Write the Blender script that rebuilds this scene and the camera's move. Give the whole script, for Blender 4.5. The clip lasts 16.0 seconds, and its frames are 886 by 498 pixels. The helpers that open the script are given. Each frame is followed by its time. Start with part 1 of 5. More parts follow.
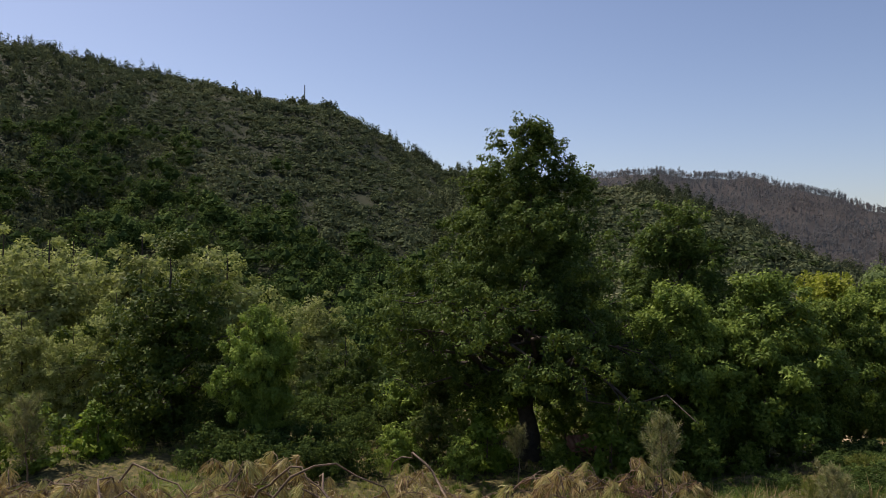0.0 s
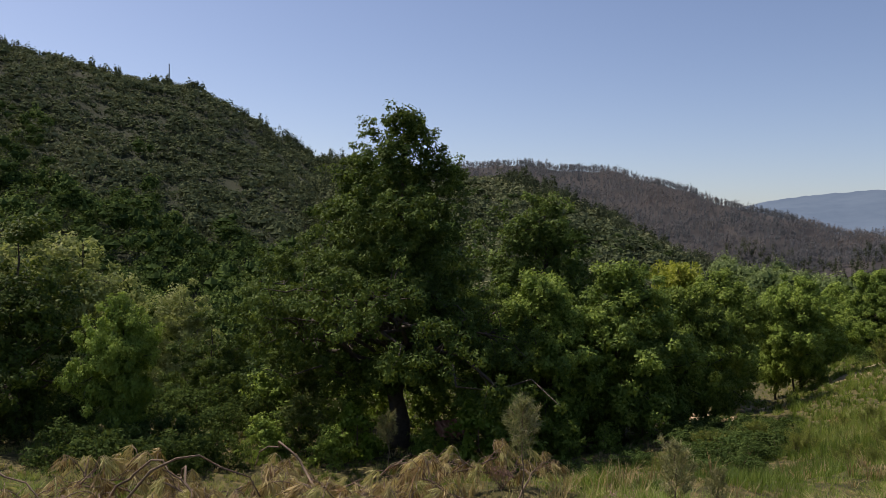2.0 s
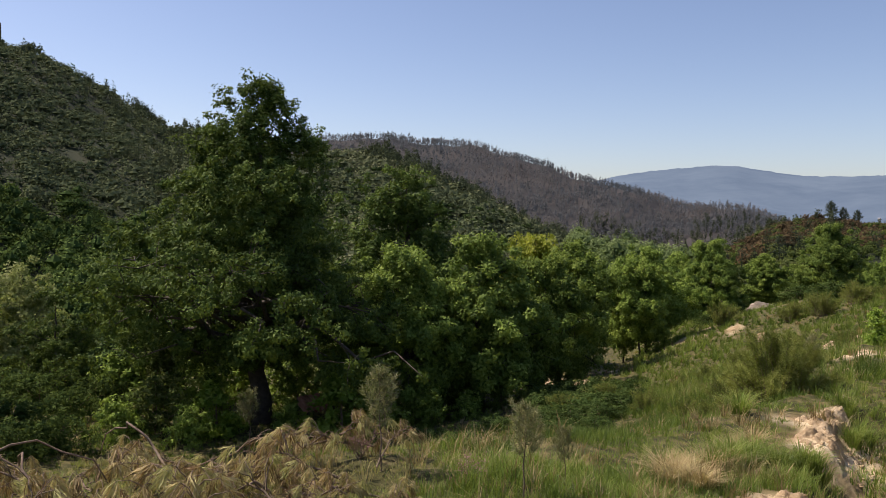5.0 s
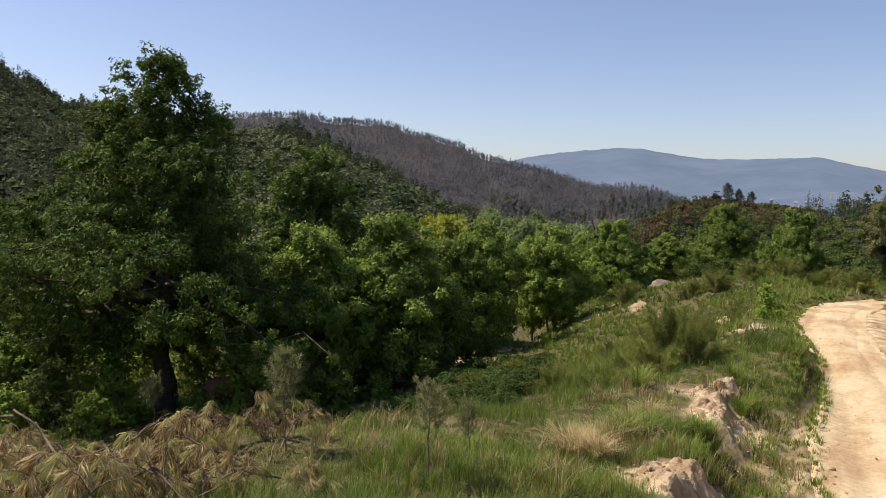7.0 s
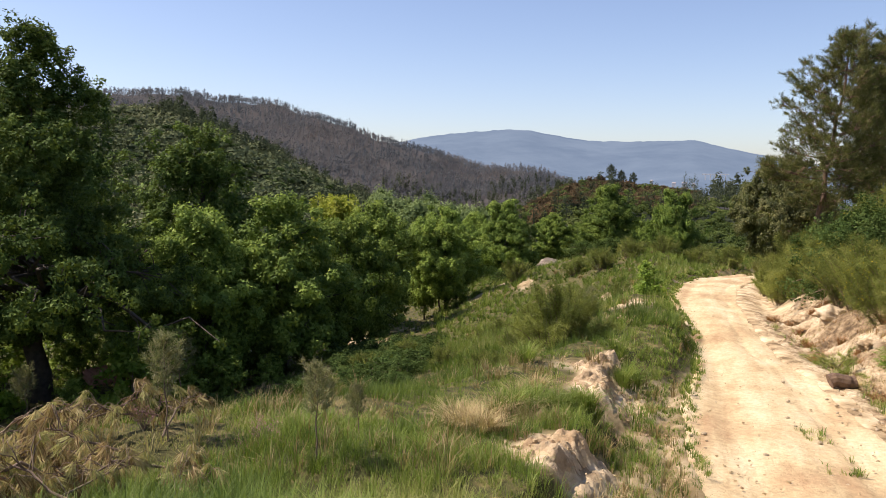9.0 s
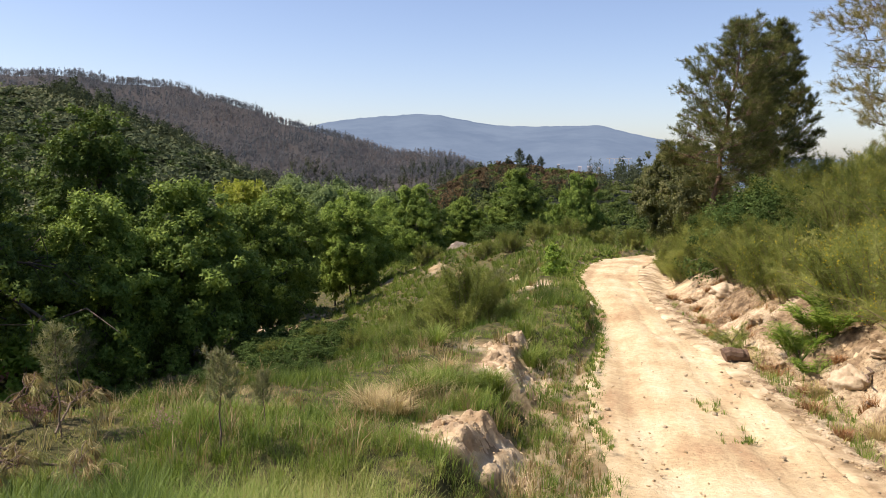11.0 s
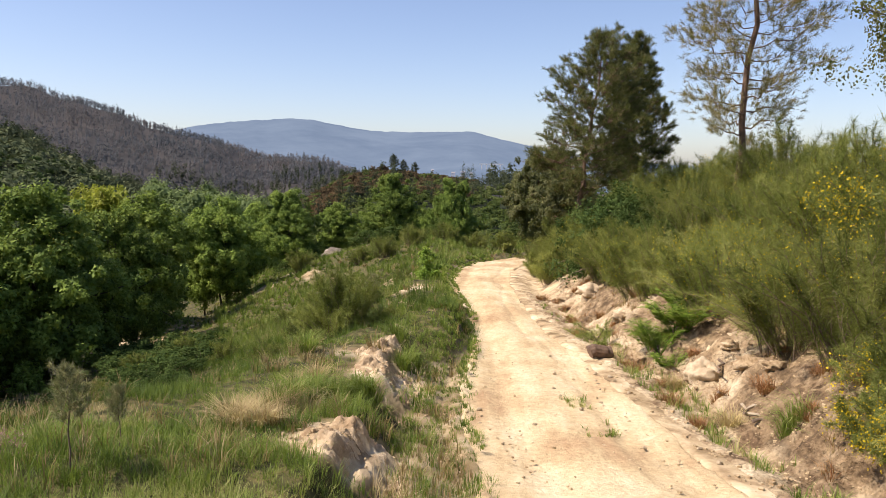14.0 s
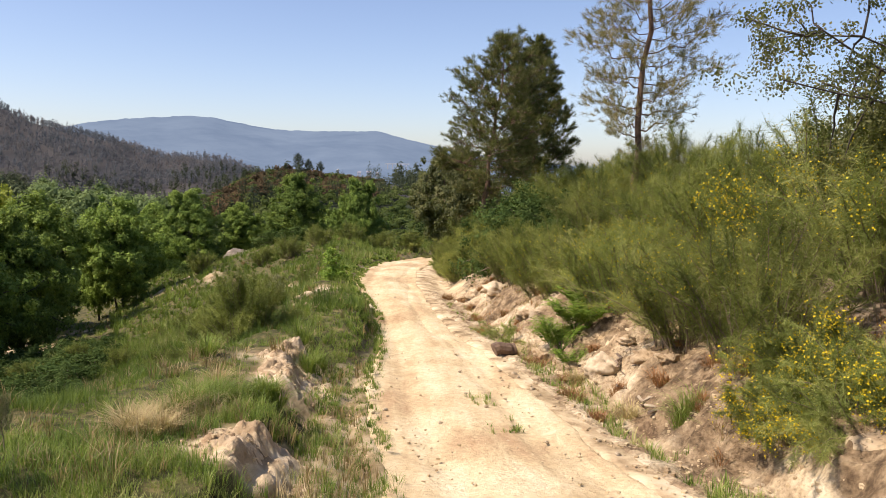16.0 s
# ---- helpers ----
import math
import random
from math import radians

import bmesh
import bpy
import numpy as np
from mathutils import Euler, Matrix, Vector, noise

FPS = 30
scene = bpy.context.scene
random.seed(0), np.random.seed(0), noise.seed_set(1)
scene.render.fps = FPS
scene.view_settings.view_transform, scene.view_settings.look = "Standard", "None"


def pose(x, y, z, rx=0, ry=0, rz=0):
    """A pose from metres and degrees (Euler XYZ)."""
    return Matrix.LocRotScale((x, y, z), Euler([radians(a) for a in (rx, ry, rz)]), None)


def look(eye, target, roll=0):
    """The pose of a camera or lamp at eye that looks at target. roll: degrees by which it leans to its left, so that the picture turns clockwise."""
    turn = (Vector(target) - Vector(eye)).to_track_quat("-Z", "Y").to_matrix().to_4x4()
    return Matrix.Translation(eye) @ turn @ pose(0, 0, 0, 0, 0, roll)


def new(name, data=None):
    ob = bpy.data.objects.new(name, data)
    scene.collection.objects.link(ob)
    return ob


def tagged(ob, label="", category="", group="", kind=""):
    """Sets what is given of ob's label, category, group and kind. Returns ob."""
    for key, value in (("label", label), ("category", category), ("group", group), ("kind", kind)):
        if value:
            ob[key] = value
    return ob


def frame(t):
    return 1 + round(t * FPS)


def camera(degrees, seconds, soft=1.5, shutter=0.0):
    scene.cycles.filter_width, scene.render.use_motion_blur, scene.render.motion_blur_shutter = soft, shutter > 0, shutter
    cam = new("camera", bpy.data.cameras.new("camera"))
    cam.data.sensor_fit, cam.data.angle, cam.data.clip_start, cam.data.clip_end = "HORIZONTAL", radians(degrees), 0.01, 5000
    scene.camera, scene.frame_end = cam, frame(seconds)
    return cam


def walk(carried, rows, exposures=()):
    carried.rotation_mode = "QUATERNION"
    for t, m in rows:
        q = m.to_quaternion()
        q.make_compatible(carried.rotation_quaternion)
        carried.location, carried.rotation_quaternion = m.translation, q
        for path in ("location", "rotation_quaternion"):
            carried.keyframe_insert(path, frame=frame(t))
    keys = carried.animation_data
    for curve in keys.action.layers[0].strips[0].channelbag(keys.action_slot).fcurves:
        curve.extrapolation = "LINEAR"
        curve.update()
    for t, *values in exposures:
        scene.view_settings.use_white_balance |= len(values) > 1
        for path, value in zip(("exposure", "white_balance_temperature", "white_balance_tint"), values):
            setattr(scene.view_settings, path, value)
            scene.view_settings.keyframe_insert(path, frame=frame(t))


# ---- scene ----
EYE = 1.65
cam = camera(58.44, 16.0, soft=0.5)
# seconds, place from the first eye (m), yaw, pitch, roll (degrees)
ROWS = [
    (0.0, -0.000, 0.000, 0.000, 0.00, 0.00, -0.00),
    (0.5, 0.006, 0.024, -0.008, -3.09, -0.21, -0.13),
    (1.0, 0.027, -0.018, -0.003, -4.92, -0.04, -0.06),
    (1.5, 0.026, -0.002, -0.013, -7.21, -0.49, -0.38),
    (2.0, 0.024, -0.072, 0.006, -9.21, -0.82, -0.51),
    (2.5, 0.016, -0.064, -0.006, -11.46, -1.24, -0.57),
    (3.0, 0.042, -0.038, -0.006, -12.85, -1.31, -0.41),
    (3.5, 0.042, -0.064, -0.003, -14.51, -1.41, -0.36),
    (3.7, 0.047, -0.071, -0.004, -15.29, -1.60, -0.36),
    (5.8, 0.101, -0.147, -0.017, -21.52, -3.12, -0.30),
    (6.0, 0.106, -0.154, -0.018, -22.27, -3.19, -0.30),
    (6.5, 0.130, -0.136, -0.030, -23.56, -3.47, -0.42),
    (7.0, 0.150, -0.123, -0.035, -25.40, -4.02, -0.47),
    (7.5, 0.162, -0.122, -0.042, -28.13, -4.26, -0.53),
    (8.0, 0.181, -0.120, -0.042, -29.73, -4.62, -0.48),
    (8.5, 0.190, -0.125, -0.048, -32.02, -5.09, -0.71),
    (9.0, 0.200, -0.120, -0.048, -33.19, -5.34, -0.56),
    (9.5, 0.221, -0.122, -0.053, -34.72, -5.83, -0.25),
    (10.0, 0.234, -0.126, -0.051, -36.14, -6.10, -0.30),
    (10.2, 0.237, -0.126, -0.053, -37.24, -6.12, -0.32),
    (12.3, 0.267, -0.131, -0.073, -41.30, -6.71, -0.57),
    (12.5, 0.270, -0.131, -0.075, -42.00, -6.72, -0.59),
    (13.0, 0.304, -0.122, -0.080, -44.35, -6.54, -0.63),
    (13.5, 0.312, -0.125, -0.086, -46.61, -6.33, -0.56),
    (14.0, 0.333, -0.134, -0.088, -48.65, -5.92, -0.56),
    (14.5, 0.338, -0.147, -0.091, -50.68, -5.83, -0.76),
    (15.0, 0.334, -0.149, -0.090, -52.30, -5.93, -0.83),
    (15.5, 0.328, -0.155, -0.085, -54.32, -5.64, -0.95),
    (16.0, 0.344, -0.157, -0.086, -55.40, -5.85, -0.82),
]
EXPOSURES = [(t, stops, 6780 if t < 4 else 6760 if t < 8 else 6740 if t < 12 else 6680, 21) for t, stops in ((0.0, -0.06), (2.0, -0.05), (3.5, 0.16), (7.0, 0.22), (8.0, 0.44), (9.0, 0.47), (13.0, 0.46), (16.0, 0.46))]
walk(cam, [(t, pose(x, y, EYE + z, 90 + p, r, w)) for t, x, y, z, w, p, r in ROWS], EXPOSURES)

# ---- light ----
SUN_AZ, SUN_EL = -50.0, 53.0          # degrees right of the first view, degrees up
world = bpy.data.worlds.new("sky")
scene.world = world
world.use_nodes = True
wn = world.node_tree.nodes
sky = wn.new("ShaderNodeTexSky")
sky.sky_type = "NISHITA"
sky.sun_disc = False
sky.sun_elevation = radians(SUN_EL)
sky.sun_rotation = radians(SUN_AZ)
sky.air_density, sky.dust_density, sky.ozone_density = 1.0, 2.6, 2.1
sky.altitude = 1400.0
wn["Background"].inputs[1].default_value = 0.122
world.node_tree.links.new(sky.outputs[0], wn["Background"].inputs[0])
sun = new("sun", bpy.data.lights.new("sun", "SUN"))
sun.data.energy, sun.data.angle, sun.data.color = 5.0, radians(0.6), (1.0, 0.93, 0.80)
sd = Vector((math.sin(radians(SUN_AZ)) * math.cos(radians(SUN_EL)), math.cos(radians(SUN_AZ)) * math.cos(radians(SUN_EL)), math.sin(radians(SUN_EL))))
sun.matrix_world = look(sd * 50, (0, 0, 0))


# ---- materials ----
def node_mat(name):
    m = bpy.data.materials.new(name)
    m.use_nodes = True
    nt = m.node_tree
    return m, nt, nt.nodes["Principled BSDF"], nt.nodes["Material Output"]


def add(nt, kind, **sets):
    n = nt.nodes.new(kind)
    for k, v in sets.items():
        n.inputs[k].default_value = v
    return n


def ramp(nt, fac, stops):
    n = nt.nodes.new("ShaderNodeValToRGB")
    while len(n.color_ramp.elements) < len(stops):
        n.color_ramp.elements.new(0.5)
    for e, (p, c) in zip(n.color_ramp.elements, stops):
        e.position, e.color = p, (*c, 1)
    nt.links.new(fac, n.inputs[0])
    return n.outputs[0]


def mix(nt, fac, a, b):
    n = nt.nodes.new("ShaderNodeMix")
    n.data_type = "RGBA"
    for val, sock in ((fac, n.inputs[0]), (a, n.inputs[6]), (b, n.inputs[7])):
        if isinstance(val, bpy.types.NodeSocket):
            nt.links.new(val, sock)
        elif isinstance(val, tuple):
            sock.default_value = (*val, 1)
        else:
            sock.default_value = val
    return n.outputs[2]


def noise_fac(nt, scale, detail=4.0, coord="Object"):
    tc = nt.nodes.new("ShaderNodeTexCoord")
    n = add(nt, "ShaderNodeTexNoise", Scale=scale, Detail=detail, Roughness=0.6)
    nt.links.new(tc.outputs[coord], n.inputs["Vector"])
    return n.outputs[0]


def bump(nt, b, height, strength, dist):
    n = add(nt, "ShaderNodeBump", Strength=strength, Distance=dist)
    nt.links.new(height, n.inputs["Height"])
    nt.links.new(n.outputs[0], b.inputs["Normal"])


def attr(nt, name):
    n = nt.nodes.new("ShaderNodeAttribute")
    n.attribute_name = name
    return n.outputs["Fac"]


def leaf_mat(name, dark, mid, light, through_light=0.3, rough=0.6, gloss=0.25, warm=0.35):
    """Foliage: three tones picked leaf by leaf, with light passing through the blades."""
    m, nt, b, out = node_mat(name)
    t = attr(nt, "tint")
    c = ramp(nt, t, [(0.0, dark), (0.5, mid), (1.0, light)])
    oi = nt.nodes.new("ShaderNodeObjectInfo")
    hsv = nt.nodes.new("ShaderNodeHueSaturation")
    mr = add(nt, "ShaderNodeMapRange")
    mr.inputs["To Min"].default_value, mr.inputs["To Max"].default_value = 0.82, 1.18
    nt.links.new(oi.outputs["Random"], mr.inputs["Value"])
    nt.links.new(mr.outputs[0], hsv.inputs["Value"])
    nt.links.new(c, hsv.inputs["Color"])
    c = hsv.outputs[0]
    nt.links.new(c, b.inputs["Base Color"])
    b.inputs["Roughness"].default_value = rough
    b.inputs["Specular IOR Level"].default_value = gloss
    tr = nt.nodes.new("ShaderNodeBsdfTranslucent")
    nt.links.new(mix(nt, warm, c, (0.25, 0.32, 0.03)), tr.inputs["Color"])
    ms = nt.nodes.new("ShaderNodeMixShader")
    ms.inputs[0].default_value = through_light
    nt.links.new(b.outputs[0], ms.inputs[1])
    nt.links.new(tr.outputs[0], ms.inputs[2])
    nt.links.new(ms.outputs[0], out.inputs[0])
    return m


def bark_mat(name, a, c, scale=6.0):
    m, nt, b, out = node_mat(name)
    f = noise_fac(nt, scale, 6)
    nt.links.new(ramp(nt, f, [(0.3, a), (0.7, c)]), b.inputs["Base Color"])
    b.inputs["Roughness"].default_value = 0.9
    bump(nt, b, noise_fac(nt, scale * 4, 4), 0.7, 0.02)
    return m


def soil_mat(name, stops, big=0.6, fine=9.0, depth=0.03, stretch=None):
    m, nt, b, out = node_mat(name)
    f = noise_fac(nt, big, 6)
    if stretch:
        # streaks along the wheel lines
        tc, mp = nt.nodes.new("ShaderNodeTexCoord"), nt.nodes.new("ShaderNodeMapping")
        turn = nt.nodes.new("ShaderNodeVectorRotate")
        turn.inputs["Axis"].default_value, turn.inputs["Angle"].default_value = (0, 0, 1), radians(-37.8)
        mp.inputs["Scale"].default_value = (stretch[0], stretch[1], 1)
        n = add(nt, "ShaderNodeTexNoise", Scale=1.0, Detail=7.0, Roughness=0.65)
        nt.links.new(tc.outputs["Object"], turn.inputs["Vector"])
        nt.links.new(turn.outputs[0], mp.inputs["Vector"])
        nt.links.new(mp.outputs[0], n.inputs["Vector"])
        av = nt.nodes.new("ShaderNodeMath")
        av.operation = "MULTIPLY_ADD"
        av.inputs[1].default_value = 0.5
        half = nt.nodes.new("ShaderNodeMath")
        half.operation, half.inputs[1].default_value = "MULTIPLY", 0.5
        nt.links.new(f, half.inputs[0])
        nt.links.new(n.outputs[0], av.inputs[0])
        nt.links.new(half.outputs[0], av.inputs[2])
        f = av.outputs[0]
    c1 = ramp(nt, f, stops)
    c2 = ramp(nt, noise_fac(nt, fine, 5), [(0.3, (0.55, 0.5, 0.45)), (0.65, (1, 1, 1))])
    mm = nt.nodes.new("ShaderNodeMix")
    mm.data_type, mm.blend_type = "RGBA", "MULTIPLY"
    mm.inputs[0].default_value = 0.55
    nt.links.new(c1, mm.inputs[6])
    nt.links.new(c2, mm.inputs[7])
    nt.links.new(mm.outputs[2], b.inputs["Base Color"])
    b.inputs["Roughness"].default_value = 0.95
    b.inputs["Specular IOR Level"].default_value = 0.2
    bump(nt, b, noise_fac(nt, fine * 1.6, 6), 0.8, depth)
    return m


M_OAK = leaf_mat("oak_leaf", (0.024, 0.045, 0.013), (0.06, 0.10, 0.022), (0.14, 0.2, 0.044), 0.2, 0.6, 0.06)
M_GROVE = leaf_mat("grove_leaf", (0.085, 0.14, 0.027), (0.19, 0.28, 0.05), (0.34, 0.44, 0.09), 0.24, 0.6, 0.1)
# darker copy of the grove leaf, with the shade on those trees in its colour
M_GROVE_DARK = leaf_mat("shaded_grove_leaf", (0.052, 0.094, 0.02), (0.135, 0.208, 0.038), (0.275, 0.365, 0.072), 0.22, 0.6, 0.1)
M_SIDE = leaf_mat("olive_oak_leaf", (0.06, 0.07, 0.022), (0.15, 0.155, 0.05), (0.29, 0.27, 0.11), 0.4, 0.55, 0.25)
M_YELLOW = leaf_mat("yellow_leaf", (0.17, 0.21, 0.025), (0.30, 0.34, 0.04), (0.46, 0.46, 0.07), 0.45)
M_POPLAR = leaf_mat("poplar_leaf", (0.15, 0.175, 0.06), (0.32, 0.36, 0.13), (0.50, 0.53, 0.25), 0.4, 0.8, 0.05)
# scrub green, greyed and lightened to carry the haze over the hillside
M_SHRUB = leaf_mat("hazy_shrub_leaf", (0.068, 0.087, 0.046), (0.112, 0.133, 0.068), (0.17, 0.18, 0.098), 0.12, 0.95, 0.0, 0.1)
M_PINE = leaf_mat("pine_needle", (0.055, 0.066, 0.024), (0.165, 0.175, 0.064), (0.31, 0.29, 0.12), 0.4)
M_PINE_DARK = leaf_mat("dark_pine_needle", (0.042, 0.053, 0.02), (0.115, 0.125, 0.045), (0.22, 0.212, 0.082), 0.35)
M_PINE_OLD = leaf_mat("dry_pine_needle", (0.13, 0.13, 0.045), (0.30, 0.25, 0.095), (0.48, 0.37, 0.17), 0.4)
M_SPUR = leaf_mat("spur_scrub", (0.04, 0.07, 0.022), (0.085, 0.13, 0.042), (0.16, 0.205, 0.075), 0.15, 0.9, 0.02, 0.1)
# pine green raised a little, with light from hazy air mixed into the tones
M_FARPINE = leaf_mat("hazy_far_pine", (0.034, 0.047, 0.031), (0.062, 0.078, 0.047), (0.10, 0.115, 0.066), 0.3, 0.9, 0.02, 0.1)
# scorched grey, lifted towards blue: the ridge's distance haze is in the colour
M_BURNT_HAZY = leaf_mat("hazy_burnt_foliage", (0.115, 0.136, 0.148), (0.172, 0.184, 0.19), (0.235, 0.20, 0.175), 0.4, 0.95, 0.0, 0.0)
M_RUST = leaf_mat("rust_foliage", (0.07, 0.054, 0.034), (0.12, 0.09, 0.05), (0.22, 0.145, 0.075), 0.3, 0.95, 0.0, 0.0)
M_VALE = leaf_mat("valley_leaf", (0.028, 0.052, 0.016), (0.06, 0.10, 0.028), (0.13, 0.18, 0.055), 0.3, 0.9, 0.03, 0.2)
M_SLOPE = leaf_mat("slope_leaf", (0.03, 0.055, 0.017), (0.09, 0.145, 0.038), (0.24, 0.32, 0.09), 0.12, 0.9, 0.02, 0.3)
M_PALE = leaf_mat("pale_willow", (0.08, 0.115, 0.045), (0.135, 0.185, 0.072), (0.20, 0.26, 0.11), 0.3, 0.9, 0.05)
M_BROOM = leaf_mat("broom_twig", (0.08, 0.11, 0.026), (0.26, 0.305, 0.075), (0.52, 0.53, 0.18), 0.48)
M_BROOM_GREEN = leaf_mat("green_broom_twig", (0.07, 0.095, 0.022), (0.20, 0.232, 0.052), (0.39, 0.405, 0.115), 0.42)
M_OLIVE = leaf_mat("olive_scrub", (0.05, 0.075, 0.025), (0.11, 0.15, 0.045), (0.20, 0.22, 0.085), 0.3, 0.9, 0.05)
M_SAPLING = leaf_mat("sapling_needle", (0.11, 0.13, 0.06), (0.25, 0.26, 0.13), (0.42, 0.37, 0.20), 0.35)
M_FLOWER = leaf_mat("broom_flower", (0.55, 0.40, 0.01), (0.72, 0.54, 0.015), (0.80, 0.62, 0.03), 0.3)
M_GRASS = leaf_mat("grass_blade", (0.05, 0.095, 0.016), (0.19, 0.27, 0.047), (0.48, 0.42, 0.18), 0.4)
M_STRAW = leaf_mat("straw", (0.20, 0.13, 0.06), (0.36, 0.26, 0.12), (0.50, 0.40, 0.22), 0.3)
M_DRYNEEDLE = leaf_mat("brown_needles", (0.17, 0.075, 0.04), (0.54, 0.42, 0.21), (0.47, 0.45, 0.18), 0.3)
M_FERN = leaf_mat("fern_frond", (0.11, 0.20, 0.025), (0.20, 0.32, 0.04), (0.32, 0.42, 0.075), 0.45)
M_LITTER = leaf_mat("brown_litter", (0.10, 0.06, 0.035), (0.20, 0.13, 0.08), (0.32, 0.23, 0.14), 0.1, 0.9, 0.05)
M_BARK = bark_mat("oak_bark", (0.035, 0.028, 0.02), (0.09, 0.072, 0.055))
M_PINEBARK = bark_mat("pine_bark", (0.10, 0.06, 0.04), (0.25, 0.16, 0.10), 5.0)
M_TWIG = bark_mat("dead_twig", (0.11, 0.075, 0.05), (0.26, 0.19, 0.13), 9.0)
M_LOG = bark_mat("brown_log", (0.10, 0.06, 0.04), (0.22, 0.145, 0.09), 12.0)
M_WOODPALE = bark_mat("weathered_wood", (0.30, 0.23, 0.15), (0.50, 0.42, 0.30), 9.0)
M_ROAD = soil_mat("dirt_road", [(0.38, (0.45, 0.30, 0.165)), (0.47, (0.55, 0.42, 0.24)), (0.53, (0.65, 0.52, 0.315)), (0.62, (0.74, 0.63, 0.42))], 0.55, 12.0, 0.03, (0.3, 2.0))
M_SOIL = soil_mat("granite_soil", [(0.25, (0.36, 0.25, 0.14)), (0.5, (0.54, 0.42, 0.25)), (0.75, (0.68, 0.56, 0.37))], 0.8, 6.0, 0.05)
M_ROCK = soil_mat("granite_stone", [(0.25, (0.40, 0.30, 0.185)), (0.5, (0.56, 0.45, 0.30)), (0.8, (0.68, 0.58, 0.42))], 2.5, 14.0, 0.02)


def ground_mat():
    """Grassy earth near by, bare granite sand in patches, heath on the hills and ash on the burnt ridge."""
    m, nt, b, out = node_mat("ground_earth")
    g = ramp(nt, noise_fac(nt, 5.0, 9), [(0.34, (0.03, 0.032, 0.012)), (0.5, (0.075, 0.072, 0.025)), (0.66, (0.19, 0.15, 0.065))])
    s = ramp(nt, noise_fac(nt, 1.6, 10), [(0.34, (0.17, 0.115, 0.06)), (0.44, (0.38, 0.275, 0.155)), (0.54, (0.56, 0.44, 0.27)), (0.68, (0.72, 0.60, 0.41))])
    h = ramp(nt, noise_fac(nt, 0.06, 10), [(0.35, (0.016, 0.024, 0.010)), (0.55, (0.026, 0.035, 0.015)), (0.75, (0.040, 0.043, 0.022))])
    u = ramp(nt, noise_fac(nt, 0.02, 10), [(0.35, (0.035, 0.038, 0.04)), (0.7, (0.07, 0.063, 0.058))])
    lt = ramp(nt, noise_fac(nt, 3.0, 8), [(0.35, (0.10, 0.07, 0.045)), (0.55, (0.21, 0.155, 0.10)), (0.7, (0.34, 0.26, 0.17))])
    c = mix(nt, attr(nt, "bare"), g, s)
    c = mix(nt, attr(nt, "litter"), c, lt)
    c = mix(nt, attr(nt, "heath"), c, h)
    c = mix(nt, attr(nt, "burnt"), c, u)
    nt.links.new(c, b.inputs["Base Color"])
    b.inputs["Roughness"].default_value = 0.95
    b.inputs["Specular IOR Level"].default_value = 0.2
    bump(nt, b, noise_fac(nt, 8.0, 8), 0.7, 0.05)
    return m


M_GROUND = ground_mat()


def bank_mat():
    """The cut bank: pale crumbling granite sand below, grey-brown litter and roots above."""
    m, nt, b, out = node_mat("cut_bank_earth")
    s = ramp(nt, noise_fac(nt, 2.2, 10), [(0.33, (0.16, 0.105, 0.06)), (0.42, (0.33, 0.235, 0.135)), (0.52, (0.50, 0.39, 0.24)), (0.66, (0.66, 0.55, 0.37))])
    lt = ramp(nt, noise_fac(nt, 5.0, 9), [(0.36, (0.085, 0.055, 0.03)), (0.5, (0.23, 0.16, 0.09)), (0.66, (0.40, 0.30, 0.18))])
    fine = ramp(nt, noise_fac(nt, 17.0, 6), [(0.35, (0.45, 0.42, 0.40)), (0.55, (1, 1, 1))])
    c = mix(nt, attr(nt, "litter"), s, lt)
    mm = nt.nodes.new("ShaderNodeMix")
    mm.data_type, mm.blend_type = "RGBA", "MULTIPLY"
    mm.inputs[0].default_value = 0.7
    nt.links.new(c, mm.inputs[6])
    nt.links.new(fine, mm.inputs[7])
    nt.links.new(mm.outputs[2], b.inputs["Base Color"])
    b.inputs["Roughness"].default_value = 0.95
    b.inputs["Specular IOR Level"].default_value = 0.15
    bump(nt, b, noise_fac(nt, 14.0, 8), 1.0, 0.06)
    return m


M_BANK = bank_mat()
M_DARKROCK = soil_mat("lichened_rock", [(0.3, (0.10, 0.085, 0.065)), (0.5, (0.20, 0.17, 0.13)), (0.7, (0.36, 0.31, 0.24))], 2.0, 12.0, 0.03)
M_SAND = soil_mat("broken_sand", [(0.3, (0.27, 0.18, 0.10)), (0.45, (0.46, 0.34, 0.20)), (0.62, (0.63, 0.50, 0.33))], 2.4, 18.0, 0.06)


# ---- mesh helpers ----
def grid_noise(x, y, seed=0):
    """Smooth value noise in the plane, -1 to 1."""
    xi, yi = np.floor(x), np.floor(y)
    fx, fy = x - xi, y - yi
    fx, fy = fx * fx * (3 - 2 * fx), fy * fy * (3 - 2 * fy)

    def lattice(i, j):
        h = np.sin(i * 127.1 + j * 311.7 + seed * 74.7) * 43758.5453
        return 2 * (h - np.floor(h)) - 1
    a, b = lattice(xi, yi), lattice(xi + 1, yi)
    c, d = lattice(xi, yi + 1), lattice(xi + 1, yi + 1)
    return (a * (1 - fx) + b * fx) * (1 - fy) + (c * (1 - fx) + d * fx) * fy


def fbm(x, y, octaves=4, seed=0):
    total, amp = 0.0, 1.0
    for k in range(octaves):
        total = total + amp * grid_noise(x * 2 ** k, y * 2 ** k, seed + k)
        amp *= 0.5
    return total / 1.9


def smooth(t):
    t = np.clip(t, 0, 1)
    return t * t * (3 - 2 * t)


